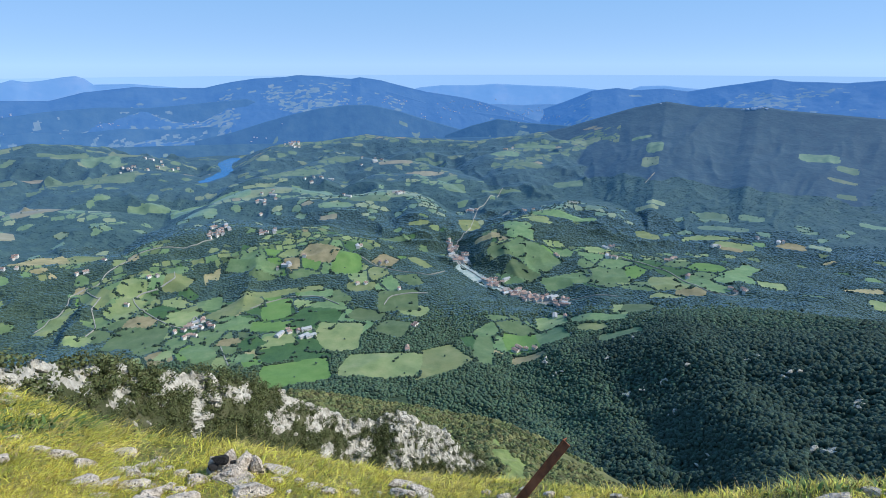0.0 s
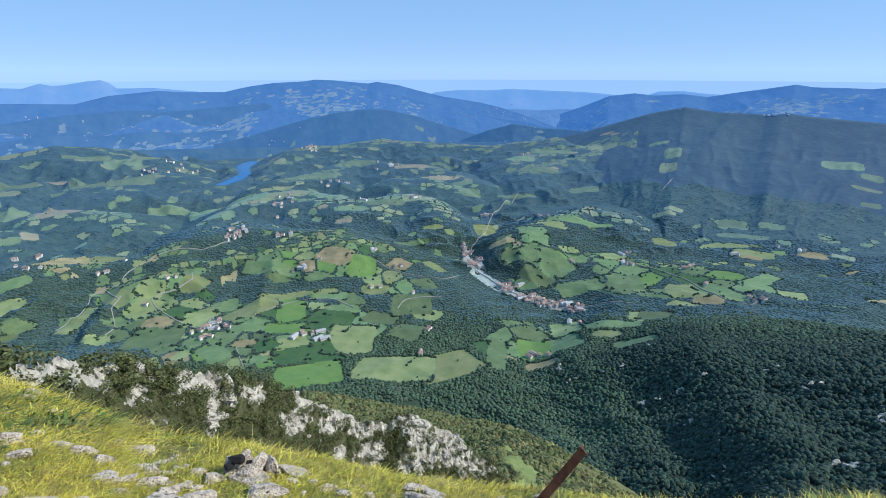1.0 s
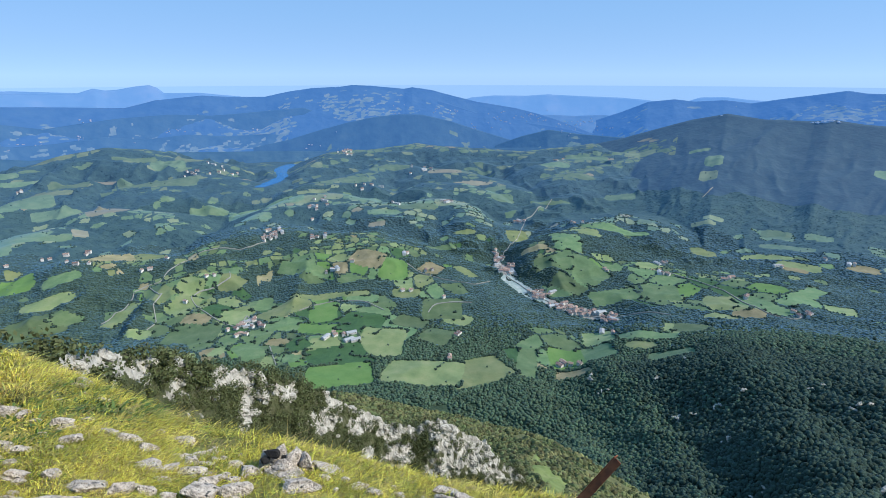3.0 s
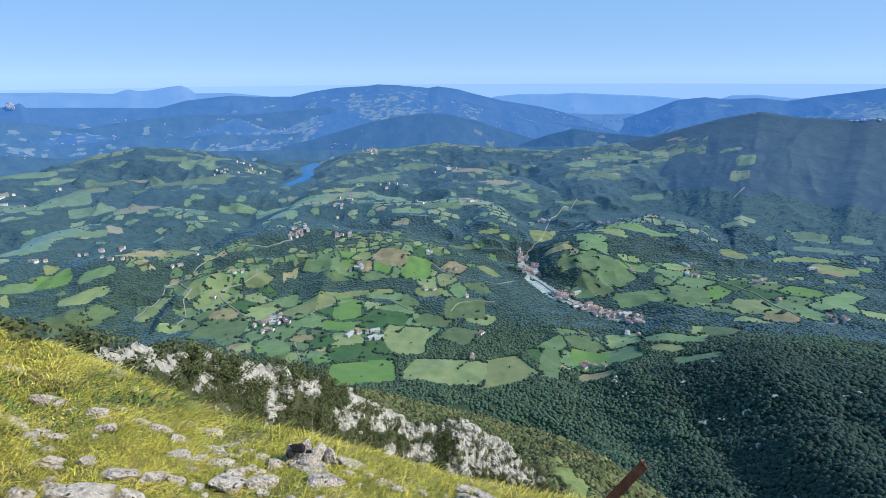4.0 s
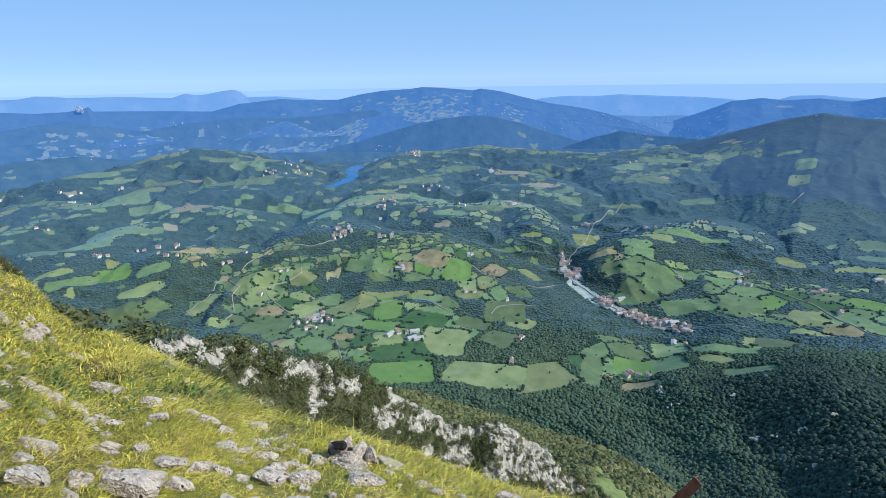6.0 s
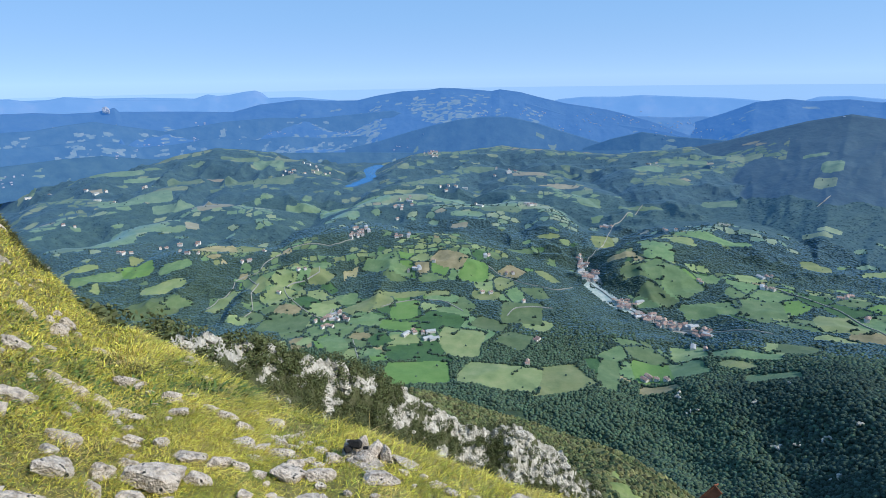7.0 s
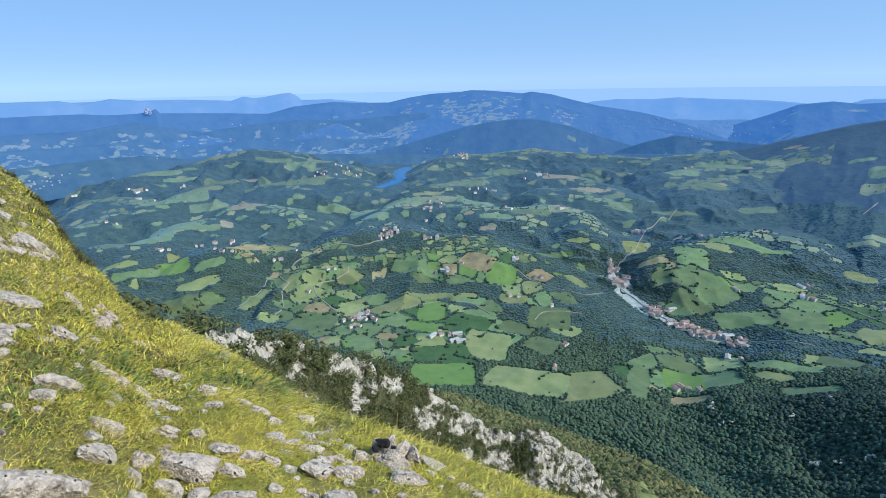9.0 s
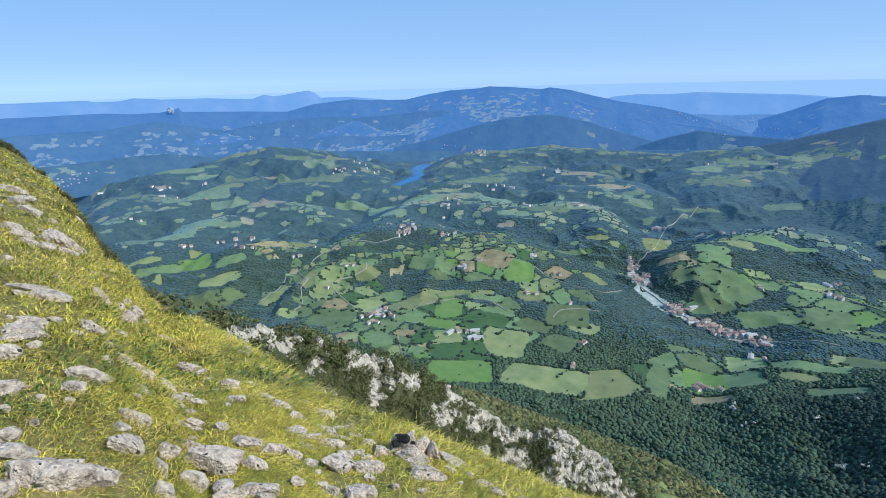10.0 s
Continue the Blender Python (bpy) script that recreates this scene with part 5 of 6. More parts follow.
ROCKS += [(-2.65, 1.84, 0.15, 0.09), (-3.22, 2.42, 0.28, 0.07), (-3.38, 2.63, 0.21, 0.05), (-3.35, 2.76, 0.11, 0.04), (-3.14, 2.69, 0.12, 0.04), (-3.16, 2.88, 0.2, 0.1), (-3.33, 2.99, 0.14, 0.05), (-3.44, 3.33, 0.15, 0.09), (-3.01, 2.8, 0.07, 0.03), (-3.91, 4.39, 0.23, 0.07), (-3.03, 2.31, 0.09, 0.04), (-2.77, 2.54, 0.09, 0.04), (-3.04, 3.56, 0.23, 0.17), (-2.86, 3.88, 0.09, 0.06), (-2.85, 4.19, 0.11, 0.09), (-2.64, 4.08, 0.17, 0.09)]
ROCKS += [(-2.58, 2.21, 0.29, 0.11), (-2.46, 2.02, 0.13, 0.09), (-2.77, 2.85, 0.13, 0.09), (-2.72, 2.91, 0.18, 0.09), (-2.65, 2.59, 0.25, 0.05), (-2.42, 2.33, 0.09, 0.03), (-2.42, 3.28, 0.15, 0.05), (-2.25, 3.08, 0.15, 0.12), (-2.4, 3.49, 0.11, 0.08), (-2.45, 2.9, 0.18, 0.06), (-2.5, 2.76, 0.09, 0.08), (-2.4, 2.72, 0.1, 0.05), (-2.37, 2.51, 0.04, 0.05), (-2.23, 2.91, 0.05, 0.07), (-2.39, 1.9, 0.06, 0.02), (-2.16, 2.05, 0.19, 0.08)]
ROCKS += [(-2.28, 2.52, 0.14, 0.05), (-2.29, 1.52, 0.13, 0.08), (-2.18, 1.43, 0.21, 0.05), (-1.94, 1.75, 0.22, 0.08), (-1.94, 1.99, 0.16, 0.1), (-1.83, 1.78, 0.13, 0.07), (-2.03, 2.29, 0.1, 0.05), (-2.03, 1.32, 0.09, 0.04), (-1.92, 1.37, 0.32, 0.14), (-1.81, 1.47, 0.19, 0.14), (-1.98, 1.23, 0.12, 0.08), (-1.89, 2.1, 0.08, 0.05), (-1.74, 2.11, 0.34, 0.14), (-1.58, 2.2, 0.17, 0.07), (-1.64, 1.58, 0.14, 0.12), (-1.73, 1.86, 0.19, 0.11)]
ROCKS += [(-1.6, 1.91, 0.15, 0.09), (-1.48, 1.89, 0.14, 0.08), (-1.41, 1.98, 0.22, 0.09), (-3.05, 4.55, 0.21, 0.1), (-1.79, 2.45, 0.25, 0.08), (-2.16, 3.33, 0.15, 0.06), (-2.02, 3.3, 0.2, 0.08), (-1.84, 3.19, 0.18, 0.09), (-1.7, 2.87, 0.21, 0.07), (-1.6, 2.91, 0.25, 0.07), (-1.45, 2.94, 0.25, 0.08), (-1.36, 2.93, 0.15, 0.04), (-1.79, 3.66, 0.2, 0.06), (-1.57, 3.32, 0.14, 0.06), (-1.36, 3.27, 0.07, 0.04), (-1.22, 3.13, 0.12, 0.07)]
ROCKS += [(-1.07, 2.98, 0.16, 0.09), (-1.14, 2.85, 0.1, 0.05), (-1.26, 2.62, 0.27, 0.11), (-1.06, 2.68, 0.23, 0.1), (-1.03, 2.56, 0.09, 0.04), (-1.53, 2.73, 0.14, 0.04), (-1.24, 2.31, 0.08, 0.06), (-1.16, 2.28, 0.12, 0.06), (-1.0, 2.33, 0.21, 0.08), (-0.69, 2.77, 0.28, 0.1), (-0.98, 3.09, 0.13, 0.12), (-0.8, 3.26, 0.16, 0.13), (-0.7, 3.14, 0.12, 0.16), (-0.81, 3.0, 0.3, 0.07), (-8.51, 6.98, 0.47, 0.15), (-8.08, 6.8, 0.38, 0.12)]
ROCKS += [(-7.06, 6.0, 0.33, 0.11), (-5.92, 4.74, 0.22, 0.1), (-5.65, 4.6, 0.26, 0.1), (-5.31, 4.37, 0.2, 0.09), (-5.25, 4.49, 0.22, 0.14), (-5.6, 4.99, 0.48, 0.19), (-5.26, 4.76, 0.23, 0.1), (-5.71, 5.36, 0.15, 0.06), (-6.19, 6.2, 0.11, 0.09), (-4.03, 3.22, 0.32, 0.05), (-3.81, 3.17, 0.32, 0.07), (-4.16, 3.92, 0.16, 0.08), (-9.91, 8.31, 0.12, 0.15), (-8.09, 7.68, 0.19, 0.09), (-1.63, 3.25, 0.2, 0.06), (-1.42, 3.15, 0.14, 0.05)]
ROCKS += [(-0.53, 3.16, 0.31, 0.05), (0.33, 2.96, 0.25, 0.07), (0.46, 2.81, 0.2, 0.06), (-0.18, 2.82, 0.14, 0.05), (-0.3, 2.87, 0.14, 0.05), (-0.02, 2.81, 0.11, 0.05), (-1.92, 1.38, 0.23, 0.13), (-2.63, 1.81, 0.12, 0.08), (-3.13, 2.34, 0.22, 0.06), (-3.28, 2.55, 0.14, 0.08), (-2.29, 1.51, 0.11, 0.06), (-2.17, 1.42, 0.13, 0.05), (-1.98, 1.23, 0.09, 0.1), (-2.04, 1.33, 0.06, 0.03), (-3.94, 3.04, 0.14, 0.05), (-2.32, 1.65, 0.05, 0.03)]
ROCKS += [(-2.5, 1.85, 0.05, 0.02), (0.35, 2.77, 0.21, 0.08), (0.49, 2.71, 0.17, 0.06), (2.34, 1.78, 0.13, 0.04), (2.52, 1.6, 0.19, 0.05), (2.7, 1.58, 0.12, 0.06), (0.93, 2.74, 0.08, 0.04), (1.73, 2.29, 0.07, 0.03)]

ROCK = material("weathered_limestone", [(0.15, 0.127, 0.10), (0.43, 0.365, 0.295), (0.62, 0.535, 0.44), (0.72, 0.63, 0.525)], 0.045, rough=0.92, bump=0.035, bump_size=0.016, spots=((0.05, 0.047, 0.043), 0.045, 0.64))
g = np.random.default_rng(5)


def rock_mesh(k, detail=4):
    bm = bmesh.new()
    bmesh.ops.create_icosphere(bm, subdivisions=detail, radius=0.5)
    v = np.array([w.co for w in bm.verts])
    f = np.array([[w.index for w in p.verts] for p in bm.faces])
    bm.free()
    r = np.random.default_rng(300 + k)
    # cut by a few planes for broken faces, then pitted
    for _ in range(11):
        n = r.normal(size=3)
        n[2] *= 0.8
        n /= np.linalg.norm(n)
        lim, dd = r.uniform(0.26, 0.44), v @ n
        v = v - np.where(dd > lim, dd - lim, 0)[:, None] * n
    n = fbm(v[:, 0] * 3 + k * 7, v[:, 1] * 3 + v[:, 2] * 2.2, 1.0, 4, 50 + k, ridged=True)
    fine = fbm(v[:, 0] * 9 + v[:, 2] * 5, v[:, 1] * 9 - k, 1.0, 3, 70 + k, ridged=True)
    v = v * (1 + 0.10 * n + 0.09 * fine)[:, None]
    v[:, 2] = np.where(v[:, 2] > 0.2, 0.2 + (v[:, 2] - 0.2) * 0.45, v[:, 2])
    crack = np.abs(smooth_noise(v[:, 0] * 5 + k, v[:, 1] * 5 + v[:, 2] * 3, 90 + k) - 0.5)
    v[:, 2] -= 0.07 * np.clip(1 - crack / 0.05, 0, 1)
    return mesh_of("limestone_rock", v / (v.max(0) - v.min(0)), f, False)


ROCK_SHAPES = [rock_mesh(k) for k in range(9)]
BIG_SHAPES = [rock_mesh(k + 20, 5) for k in range(7)]
PEBBLES = [rock_mesh(k + 40, 3) for k in range(6)]
for me in ROCK_SHAPES + BIG_SHAPES + PEBBLES:
    me.materials.append(ROCK)


def place_rock(x, y, w, h, k, label, group, name="limestone_rock", sink=0.2):
    z = float(shoulder_height(np.array([x]), np.array([y]))[0])
    depth = w * g.uniform(0.5, 0.8)
    ob = new(name, BIG_SHAPES[k % 7] if w > 0.34 else ROCK_SHAPES[k % 9] if w > 0.1 else PEBBLES[k % 6])
    hh = max(0.05, min(h * 1.05, w * 0.62))
    q = shoulder_height(np.array([x, x + 0.3, x - 0.3, x, x]), np.array([y, y, y, y + 0.3, y - 0.3]), False)
    lie = Vector((0, 0, 1)).rotation_difference(Vector(((q[2] - q[1]) / 0.6, (q[4] - q[3]) / 0.6, 1))).to_matrix().to_4x4()
    ob.matrix_world = Matrix.Translation((x, y, z + hh * (0.5 - sink))) @ lie @ pose(0, 0, 0, g.normal(0, 7), g.normal(0, 7), math.degrees(-math.atan2(x, y)) + g.normal(0, 18)) @ Matrix.Diagonal((w, depth, hh, 1))
    return tagged(ob, label, "rock", group)


for k, (x, y, w, h) in enumerate(ROCKS):
    place_rock(x, y, w * 0.97, h, k, "pale grey pitted limestone rock bedded in turf" if w > 0.2 else "small pale limestone rock in the grass", "rocks in the turf")
for k in range(170):
    b, t = g.uniform(-58, 55), g.random()
    if k >= 110:
        b = g.uniform(-58, -22)
    r = (1.7 + (np.interp(b, a, d) - 2.0) * t * (0.6 if b < -35 else 1)) if b < 20 else g.uniform(2.2, 2.95)
    x, y = polar(b, r)
    w = (g.uniform(0.03, 0.09) if k < 110 else g.uniform(0.06, 0.15)) * (1 + r * 0.06)
    place_rock(float(x), float(y), w, w * 0.6, k + 3, "small pale limestone pebble lying in the grass", "pebbles in the turf", "pebble", 0.2)

# stones stacked into a small heap
for k, (x, y, w, h, tilt) in enumerate(((-0.98, 3.12, 0.15, 0.19, 10), (-0.90, 3.15, 0.14, 0.24, -8), (-0.80, 3.15, 0.18, 0.23, 5), (-0.71, 3.12, 0.13, 0.21, -6), (-0.87, 3.05, 0.17, 0.13, 14))):
    ob = new("heaped_stone", ROCK_SHAPES[(k * 2 + 1) % 9])
    ob.matrix_world = pose(x, y, float(shoulder_height(np.array([x]), np.array([y]))[0]) + h * 0.4, 0, tilt, 40 * k) @ Matrix.Diagonal((w, w * 0.7, h, 1))
    tagged(ob, "grey limestone stone stood up in a small heap", "rock", "heaped stones")

SOOT = material("black_lichen", [(0.012, 0.011, 0.011), (0.03, 0.028, 0.027)], 0.03, rough=0.95, bump=0.006, bump_size=0.01)
for k, (x, y, w, h) in enumerate(((-0.93, 3.08, 0.12, 0.07), (-0.86, 3.12, 0.08, 0.065), (-0.98, 3.05, 0.08, 0.05))):
    ob = place_rock(x, y, w, h, k + 2, "small stone blackened by soot on the cairn", "blackened stones", "blackened_stone", -1.7)
    ob.data = ob.data.copy()
    ob.data.materials[0] = SOOT

GRASS = material("grass_blades", [(0.20, 0.212, 0.033), (0.455, 0.40, 0.056), (0.64, 0.53, 0.088), (0.70, 0.55, 0.18)], 0.42, rough=0.55, vary=0.5, islands=True, spec=0.25)
TURF = material("short_turf", [(0.15, 0.195, 0.033), (0.235, 0.275, 0.055), (0.32, 0.335, 0.08)], 0.3, rough=0.6, vary=0.4, islands=True)
HEATH = material("heath", [(0.06, 0.068, 0.022), (0.115, 0.115, 0.038)], 0.2, rough=0.7, vary=0.35, islands=True)
HERB = material("herb_leaves", [(0.075, 0.125, 0.028), (0.12, 0.185, 0.04)], 0.3, rough=0.6, vary=0.3, islands=True)
STRAW = material("dry_grass", [(0.34, 0.25, 0.10), (0.50, 0.39, 0.18)], 0.4, rough=0.7, vary=0.25, islands=True)


def blades(name, x, y, length, width, lean, mat, label, seed, droop=0.5):
    """Bent tapering blades: two quads and a tip each, as one mesh."""
    r = np.random.default_rng(seed)
    n = len(x)
    z = shoulder_height(x, y) - 0.01
    t = r.uniform(0, 6.28, n)
    side = np.stack([np.cos(t), np.sin(t), 0 * t], -1) * width[:, None] * 0.5
    to = np.stack([lean[0] + r.normal(0, 0.45, n), lean[1] + r.normal(0, 0.45, n), np.full(n, 1.0)], -1)
    to /= np.linalg.norm(to, axis=1, keepdims=True)
    root = np.stack([x, y, z], -1)
    bend = np.stack([to[:, 0], to[:, 1], -0.6 * np.ones(n)], -1) * droop
    m1 = root + (to * 0.6 + bend * 0.1) * length[:, None]
    tip = root + (to * 1.0 + bend * 0.7) * length[:, None]
    V = np.stack([root - side, root + side, m1 + side * 0.85, m1 - side * 0.85, tip], 1).reshape(-1, 3)
    k = (np.arange(n) * 5)[:, None]
    F = np.concatenate([k + [0, 1, 2], k + [0, 2, 3], k + [3, 2, 4]])
    return thing(name, mesh_of(name, V, F, True), mat, label, "grass", "stuff")


def turf_spots(n, seed, near=1.5, far=1.25, power=1.0):
    """Spots thick underfoot and thinner with distance."""
    r = np.random.default_rng(seed)
    b = np.concatenate([r.uniform(-62, -28, int(n * 0.6)), r.uniform(-40, 64, n - int(n * 0.6))])
    dist = np.interp(b, a, d)
    rad = near * (dist * far / near) ** (r.random(n) ** power)
    return (*polar(b, rad), rad)


def sward(name, tufts, each, spread, seed, size, width, mat, label, patch=None, power=0.8):
    """Tufts of blades: each tuft leans its own way and stands in patches."""
    r = np.random.default_rng(seed)
    x, y, rad = turf_spots(tufts, seed, power=power)
    if patch:
        keep = fbm(x, y, patch[0], 2, patch[1]) > patch[2]
        x, y, rad = x[keep], y[keep], rad[keep]
    n = len(x)
    tall = r.uniform(0.6, 1.25, n) * (1 + 0.55 * np.clip(fbm(x, y, 0.7, 2, 81), -0.4, 1))
    edge = np.clip((rad / np.interp(np.degrees(np.arctan2(x, y)), a, d) - 0.6) / 0.3, 0, 1)
    tall *= (1 + 0.9 * edge * np.clip((9 - rad) / 3, 0, 1)) * np.clip(rad / 3, 0.9, 1.5)
    x, y, rad, tall = (np.repeat(c, each) for c in (x, y, rad, tall))
    sp = spread * np.clip(rad / 2.5, 0.8, 4)
    dx, dy = r.normal(0, 1, n * each) * sp, r.normal(0, 1, n * each) * sp
    lean = (0.55 + dx / sp * 0.45, -0.1 + dy / sp * 0.45)
    return blades(name, x + dx, y + dy, r.uniform(*size, n * each) * tall, width * np.clip(rad / 2.3, 0.9, 6), lean, mat, label, seed + 1, 0.75)


sward("grass", 19000, 12, 0.026, 1, (0.026, 0.062), 0.0034, GRASS, "long yellow-green mountain grass bent by the wind", (0.5, 81, -0.5))
sward("dry_grass", 5200, 10, 0.03, 3, (0.025, 0.065), 0.0028, STRAW, "straw-coloured dry grass among the turf", (0.7, 91, -0.15), 0.9)
sward("short_turf", 12500, 9, 0.03, 7, (0.022, 0.05), 0.0038, TURF, "short green turf between the tufts", (0.6, 83, -0.55), 0.9)
sward("herbs", 4200, 9, 0.03, 5, (0.03, 0.06), 0.012, HERB, "dark green broad-leaved herbs in the turf", (0.9, 97, 0.32), 0.9)
sward("heath_tufts", 5000, 10, 0.03, 11, (0.025, 0.055), 0.004, HEATH, "low brown-green heath tufts in the turf", (1.1, 103, 0.2), 0.9)
# dark heath along the western brink
r_ = np.random.default_rng(17)
b = r_.uniform(-56, -38, 5200)
rad = np.interp(b, a, d) * r_.uniform(0.66, 1.04, 5200)
x, y = polar(b, rad)
keep = fbm(x, y, 1.8, 3, 33) + 1.2 * (rad / np.interp(b, a, d) - 0.9) > -0.05
x, y, rad = (np.repeat(c[keep], 9) for c in (x, y, rad))
x, y = x + r_.normal(0, 0.07, len(x)), y + r_.normal(0, 0.07, len(x))
blades("brink_heath", x, y, r_.uniform(0.06, 0.16, len(x)) * np.clip(rad / 9, 0.7, 1.5), 0.010 * np.clip(rad / 9, 0.7, 2), (0.3, 0), HEATH, "dark brown-green heath along the brink of the turf", 19, 0.6)
# thinner turf on the ground all round
r_ = g.uniform(1.5, 9.0, 26000)
x, y = polar(g.uniform(60, 300, 26000), r_)
xu, yu = polar(g.uniform(0, 360, 9000), g.uniform(0.15, 1.7, 9000))
blades("turf_underfoot", xu, yu, g.uniform(0.03, 0.08, 9000), np.full(9000, 0.006), (0.5, 0), GRASS, "trodden yellow-green turf", 73, 0.7)
blades("grass_round", x, y, g.uniform(0.06, 0.14, 26000), np.full(26000, 0.012), (0.5, 0), GRASS, "yellow-green grass on the mountain behind", 71, 0.7)

x, y = polar(np.array([-16.5, -15.8, -14.9, -21, -9, -5.5, 3, 13, -27, 31, 44]), np.array([3.75, 3.7, 3.8, 4.2, 3.5, 3.4, 3.2, 3.1, 4.6, 3.0, 3.0]))
blades("seed_stalks", x, y, np.linspace(0.2, 0.36, 11)[::-1], np.full(11, 0.005), (0.25, 0), STRAW, "tall pale grass stalks gone to seed", 61, 0.25)

# rusted angle-iron stake, leaning
stake = tagged(new("iron_stake"), "rusted angle-iron stake leaning out of the turf", "stake")
for nm, s, lab in (("flange", (0.052, 0.007), "sunlit rust-red flange"), ("web", (0.007, 0.044), "")):
    bm = bmesh.new()
    box(bm, 0, s[0], 0, s[1], -0.75, 0.62) if nm == "flange" else box(bm, 0, s[0], -s[1], -0.001, -0.75, 0.62)
    bmesh.ops.bevel(bm, geom=bm.edges[:], offset=0.0012, segments=1, affect="EDGES")
    part(nm, bm, RUST, stake, lab)
STAKE_TOP = Vector((1.206, 2.157, -0.405))
stake.matrix_world = Matrix.Translation(STAKE_TOP) @ pose(0, 0, 0, 4, 31, 0) @ pose(0, 0, -0.62, 0, 0, 38)

# ---- shrubs and ledges on the crag ----
SHRUB = material("shrub_leaves", [(0.058, 0.072, 0.024), (0.085, 0.10, 0.034), (0.12, 0.13, 0.048)], 0.8, rough=0.7, vary=0.3, islands=True)


def shrub_mesh(k, leaves=150):
    r = np.random.default_rng(400 + k)
    c = r.normal(0, 0.33, (6, 3)) * [1, 1, 0.6] + [0, 0, 0.45]
    which = r.integers(0, 6, leaves)
    dirs = r.normal(size=(leaves, 3))
    dirs /= np.linalg.norm(dirs, axis=1, keepdims=True)
    p = c[which] + dirs * r.uniform(0.25, 0.5, (leaves, 1)) * [1, 1, 0.8]
    p[:, 2] = np.maximum(p[:, 2], -0.15)
    u = np.cross(dirs, r.normal(size=(leaves, 3)))
    u /= np.linalg.norm(u, axis=1, keepdims=True)
    v = np.cross(dirs, u) + 0.4 * dirs
    s = r.uniform(0.07, 0.135, (leaves, 1))
    V = np.stack([p - u * s, p + v * s * 0.6, p + u * s, p - v * s * 0.6], 1).reshape(-1, 3)
    F = np.arange(leaves * 4).reshape(-1, 4)
    me = mesh_of("crown", V, F)
    me.materials.append(SHRUB)
    return me


SHRUBS = [shrub_mesh(k) for k in range(6)]
BARK = material("bark", [(0.06, 0.05, 0.04), (0.12, 0.10, 0.08)], 0.1, bump=0.01)
bm = bmesh.new()
bmesh.ops.create_cone(bm, cap_ends=True, segments=6, radius1=0.07, radius2=0.03, depth=0.9)
STEM = bpy.data.meshes.new("stem")
bm.to_mesh(STEM)
bm.free()
STEM.materials.append(BARK)
rows, cols = CX.shape


def outcrop_mesh(k):
    bm = bmesh.new()
    bmesh.ops.create_icosphere(bm, subdivisions=4, radius=0.5)
    v = np.array([w.co for w in bm.verts])
    f = np.array([[w.index for w in p.verts] for p in bm.faces])
    bm.free()
    r = np.random.default_rng(600 + k)
    for _ in range(7):
        n = r.normal(size=3)
        n /= np.linalg.norm(n)
        lim, dd = r.uniform(0.22, 0.4), v @ n
        v = v - np.where(dd > lim, dd - lim, 0)[:, None] * n * 0.8
    ribs = fbm(v[:, 0] * 7 + k, v[:, 2] * 1.8 + v[:, 1] * 4, 1.0, 4, 20 + k, ridged=True)
    pits = fbm(v[:, 0] * 14, v[:, 2] * 9 + v[:, 1] * 14, 1.0, 3, 40 + k)
    v = v * (1 + 0.30 * ribs + 0.12 * pits)[:, None]
    me = mesh_of("limestone_outcrop", v, f, False)
    me.materials.append(LIMESTONE)
    return me


OUTCROPS = [outcrop_mesh(k) for k in range(7)]


made = 0
for _ in range(6000):
    i, j = int(g.integers(26, rows)), int(g.integers(2, cols - 2))
    v, b = CRAG_V[i], math.degrees(math.atan2(CX[i, j], CY[i, j]))
    if v > 0.6 or made >= 230 or not (is_bare(b, v) or g.random() < 0.07):
        continue
    w = g.uniform(0.3, 1.15) if is_bare(b, v) else g.uniform(0.2, 0.5)
    ob = new("limestone_outcrop", OUTCROPS[made % 7])
    ob.matrix_world = pose(CX[i, j], CY[i, j], CZ[i, j] - 0.1, g.normal(20, 10), g.normal(28, 12), -b + g.normal(0, 30)) @ Matrix.Diagonal((w * g.uniform(0.9, 1.6), w * 0.8, w * g.uniform(0.6, 0.9), 1))
    tagged(ob, "pale jagged limestone outcrop on the crag", "rock", "outcrops on the crag")
    made += 1
# bare ledges among the woods of the gorge
LEDGES = ((397, 881, 14), (398, 825, 9), (456, 671, 12), (483, 659, 10), (503, 637, 9), (539, 642, 10), (613, 508, 12), (585, 393, 14), (560, 829, 12), (454, 546, 9), (619, 591, 9), (492, 797, 10), (396, 406, 8), (460, 329, 12))
for k, (x, y, w) in enumerate(LEDGES):
    for m in range(3):
        xx, yy = x + g.normal(0, w * 0.5), y + g.normal(0, w * 0.5)
        ob = new("limestone_ledge", OUTCROPS[(k + m) % 7])
        ob.matrix_world = pose(xx, yy, float(land_height(np.array([xx]), np.array([yy]))[0]) + 3.4, g.normal(0, 15), g.normal(0, 15), g.uniform(0, 360)) @ Matrix.Diagonal((w * g.uniform(0.7, 1.3), w * 0.5, w * 0.42, 1))
        tagged(ob, "pale limestone ledge among the dark woods", "rock", "ledges in the woods")
count = 0
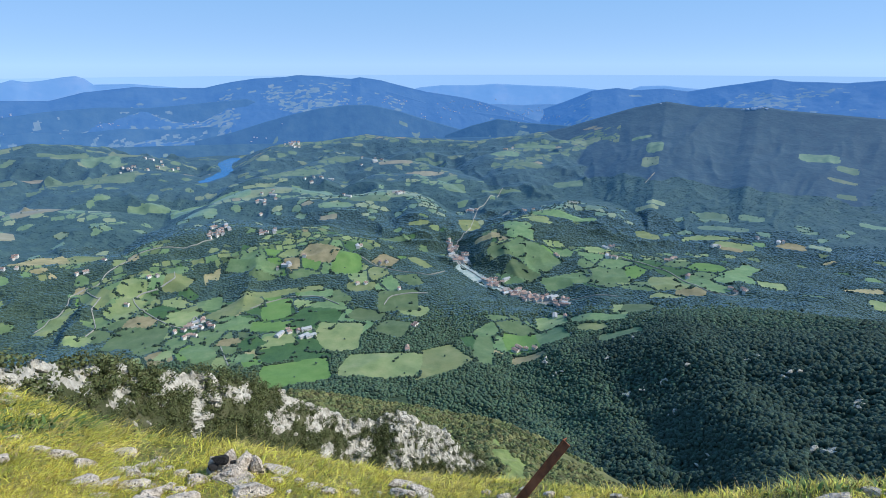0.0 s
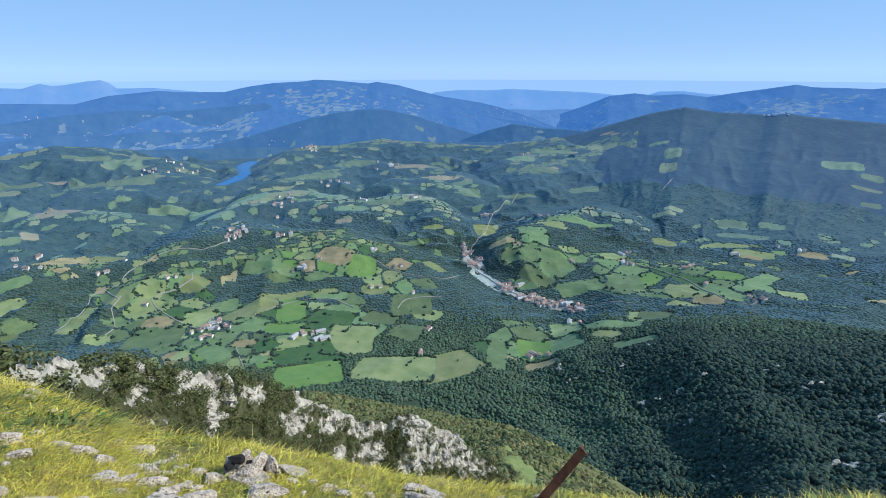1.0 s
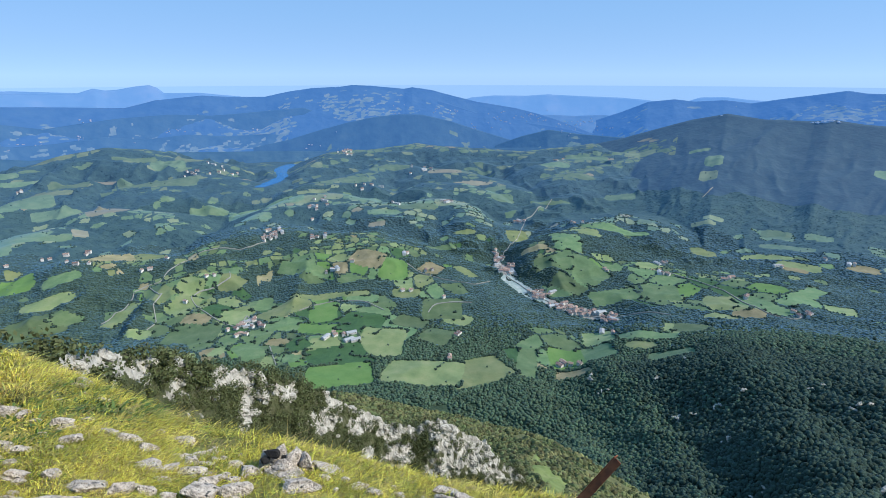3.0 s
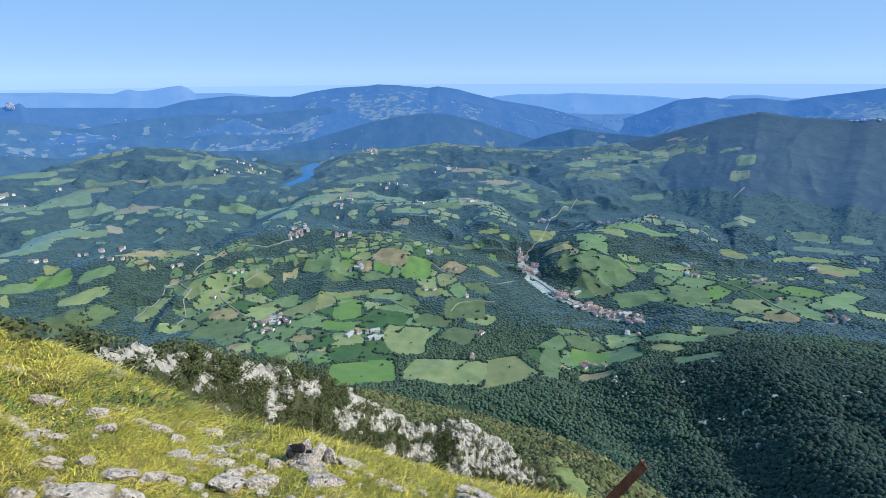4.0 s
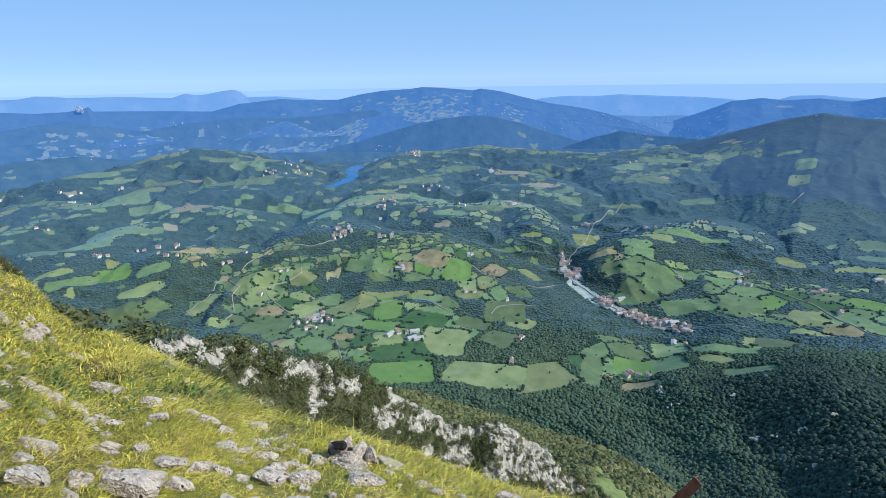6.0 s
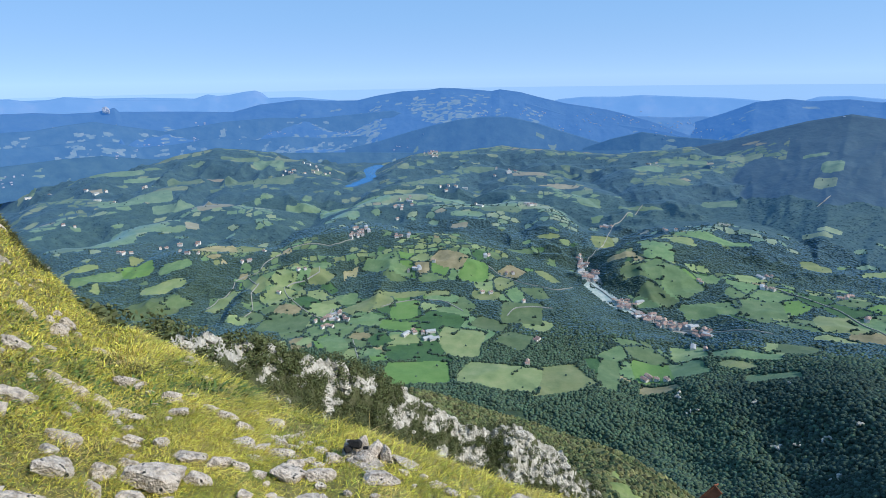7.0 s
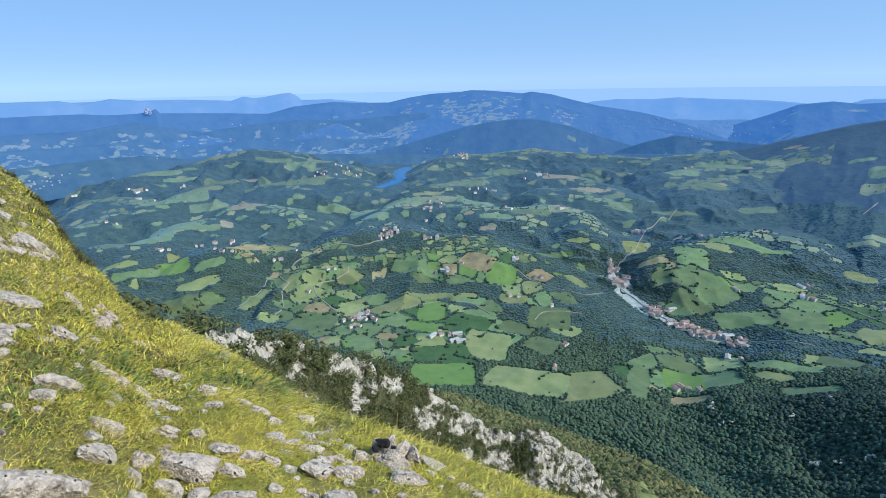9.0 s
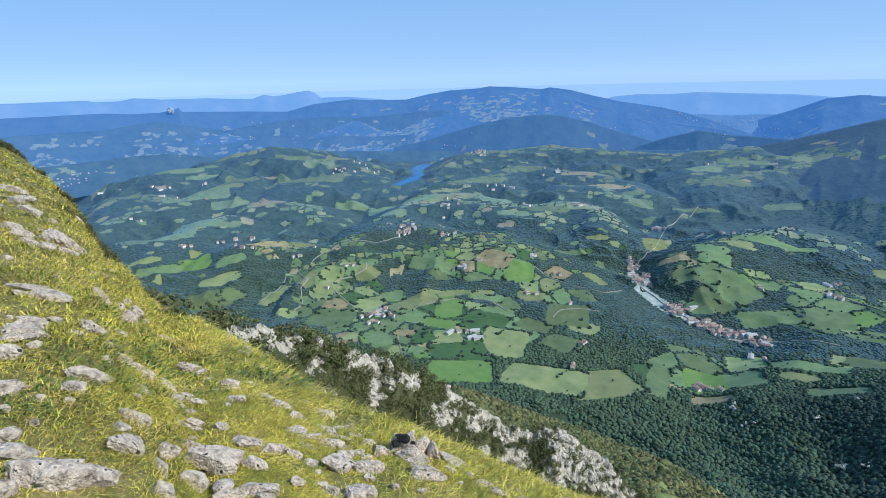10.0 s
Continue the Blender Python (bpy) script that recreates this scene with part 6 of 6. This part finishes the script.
for _ in range(4000):
    i, j = int(g.integers(14, rows)), int(g.integers(2, cols - 2))
    v = CRAG_V[i]
    b = math.degrees(math.atan2(CX[i, j], CY[i, j]))
    if v > 0.7:
        continue
    if is_bare(b, v) and g.random() < 0.8:
        continue
    big = g.uniform(0.32, 0.8) * (1.5 if b < -12 and v < 0.12 else 1.0) * (0.7 + 0.008 * math.hypot(CX[i, j], CY[i, j]))
    if count < 290:
        sh = tagged(new("shrub"), "dark green leafy shrub clinging to the limestone crag", "shrub", "shrubs on the crag")
        sh.matrix_world = pose(CX[i, j], CY[i, j], CZ[i, j], 0, 0, g.uniform(0, 360)) @ Matrix.Diagonal((big, big, big * g.uniform(0.75, 1.1), 1))
        for nm, me in (("crown", SHRUBS[count % 6]), ("stem", STEM)):
            c = new(nm, me)
            c.parent = sh
    else:
        STUFF.append((count % 6, CX[i, j], CY[i, j], CZ[i, j], big, g.uniform(0, 6.28)))
    count += 1
V, F, base = [], [], 0
for k, px_, py_, pz_, big, t in STUFF:
    me = SHRUBS[k]
    co = np.empty(len(me.vertices) * 3, np.float32)
    me.vertices.foreach_get("co", co)
    co = co.reshape(-1, 3) * big
    V.append(np.stack([co[:, 0] * math.cos(t) - co[:, 1] * math.sin(t) + px_, co[:, 0] * math.sin(t) + co[:, 1] * math.cos(t) + py_, co[:, 2] * 0.9 + pz_], -1))
    F.append(np.arange(len(co)).reshape(-1, 4) + base)
    base += len(co)
if V:
    thing("thicket", mesh_of("thicket", np.concatenate(V), np.concatenate(F)), SHRUB, "dense dark green scrub over the crag", "shrubs", "stuff")

# bush on the crest of the turf, and a bare rock peak far off
for x, y, sc in ((-4.55, 5.75, 0.34), (-4.8, 6.05, 0.28)):
    sh = tagged(new("shrub"), "small dark green shrub at the edge of the turf", "shrub")
    sh.matrix_world = pose(x, y, float(shoulder_height(np.array([x]), np.array([y]))[0]), 0, 0, 40) @ Matrix.Diagonal((sc, sc, sc, 1))
    for nm, me in (("crown", SHRUBS[2]), ("stem", STEM)):
        c = new(nm, me)
        c.parent = sh
x, y = polar(-36.9, 4275.0)
peak = new("backdrop_peak", OUTCROPS[3].copy())
# rock material with the haze glow built in
peak.data.materials[0] = FAR_ROCK
peak.matrix_world = pose(float(x), float(y), -178) @ Matrix.Diagonal((46, 40, 52, 1))
tagged(peak, "bare pale rock peak on the far range", "peak", "", "structure")

# pale rocks breaking the crest of the wooded mountain
for k, (b, w) in enumerate(((40.9, 14), (41.3, 22), (41.8, 30), (42.3, 26), (42.8, 18), (33.6, 12))):
    x, y = polar(b, 3318.0)
    ob = new("summit_rock", OUTCROPS[k % 7].copy())
    # same hazed, glowing rock on the summit
    ob.data.materials[0] = FAR_ROCK
    ob.matrix_world = pose(float(x), float(y), float(land_height(np.array([x]), np.array([y]))[0]) - 2, 0, 0, 60 * k) @ Matrix.Diagonal((w * 1.6, w, w * 0.55, 1))
    tagged(ob, "pale grey rock breaking a wooded summit", "rock", "rocks on the summit")
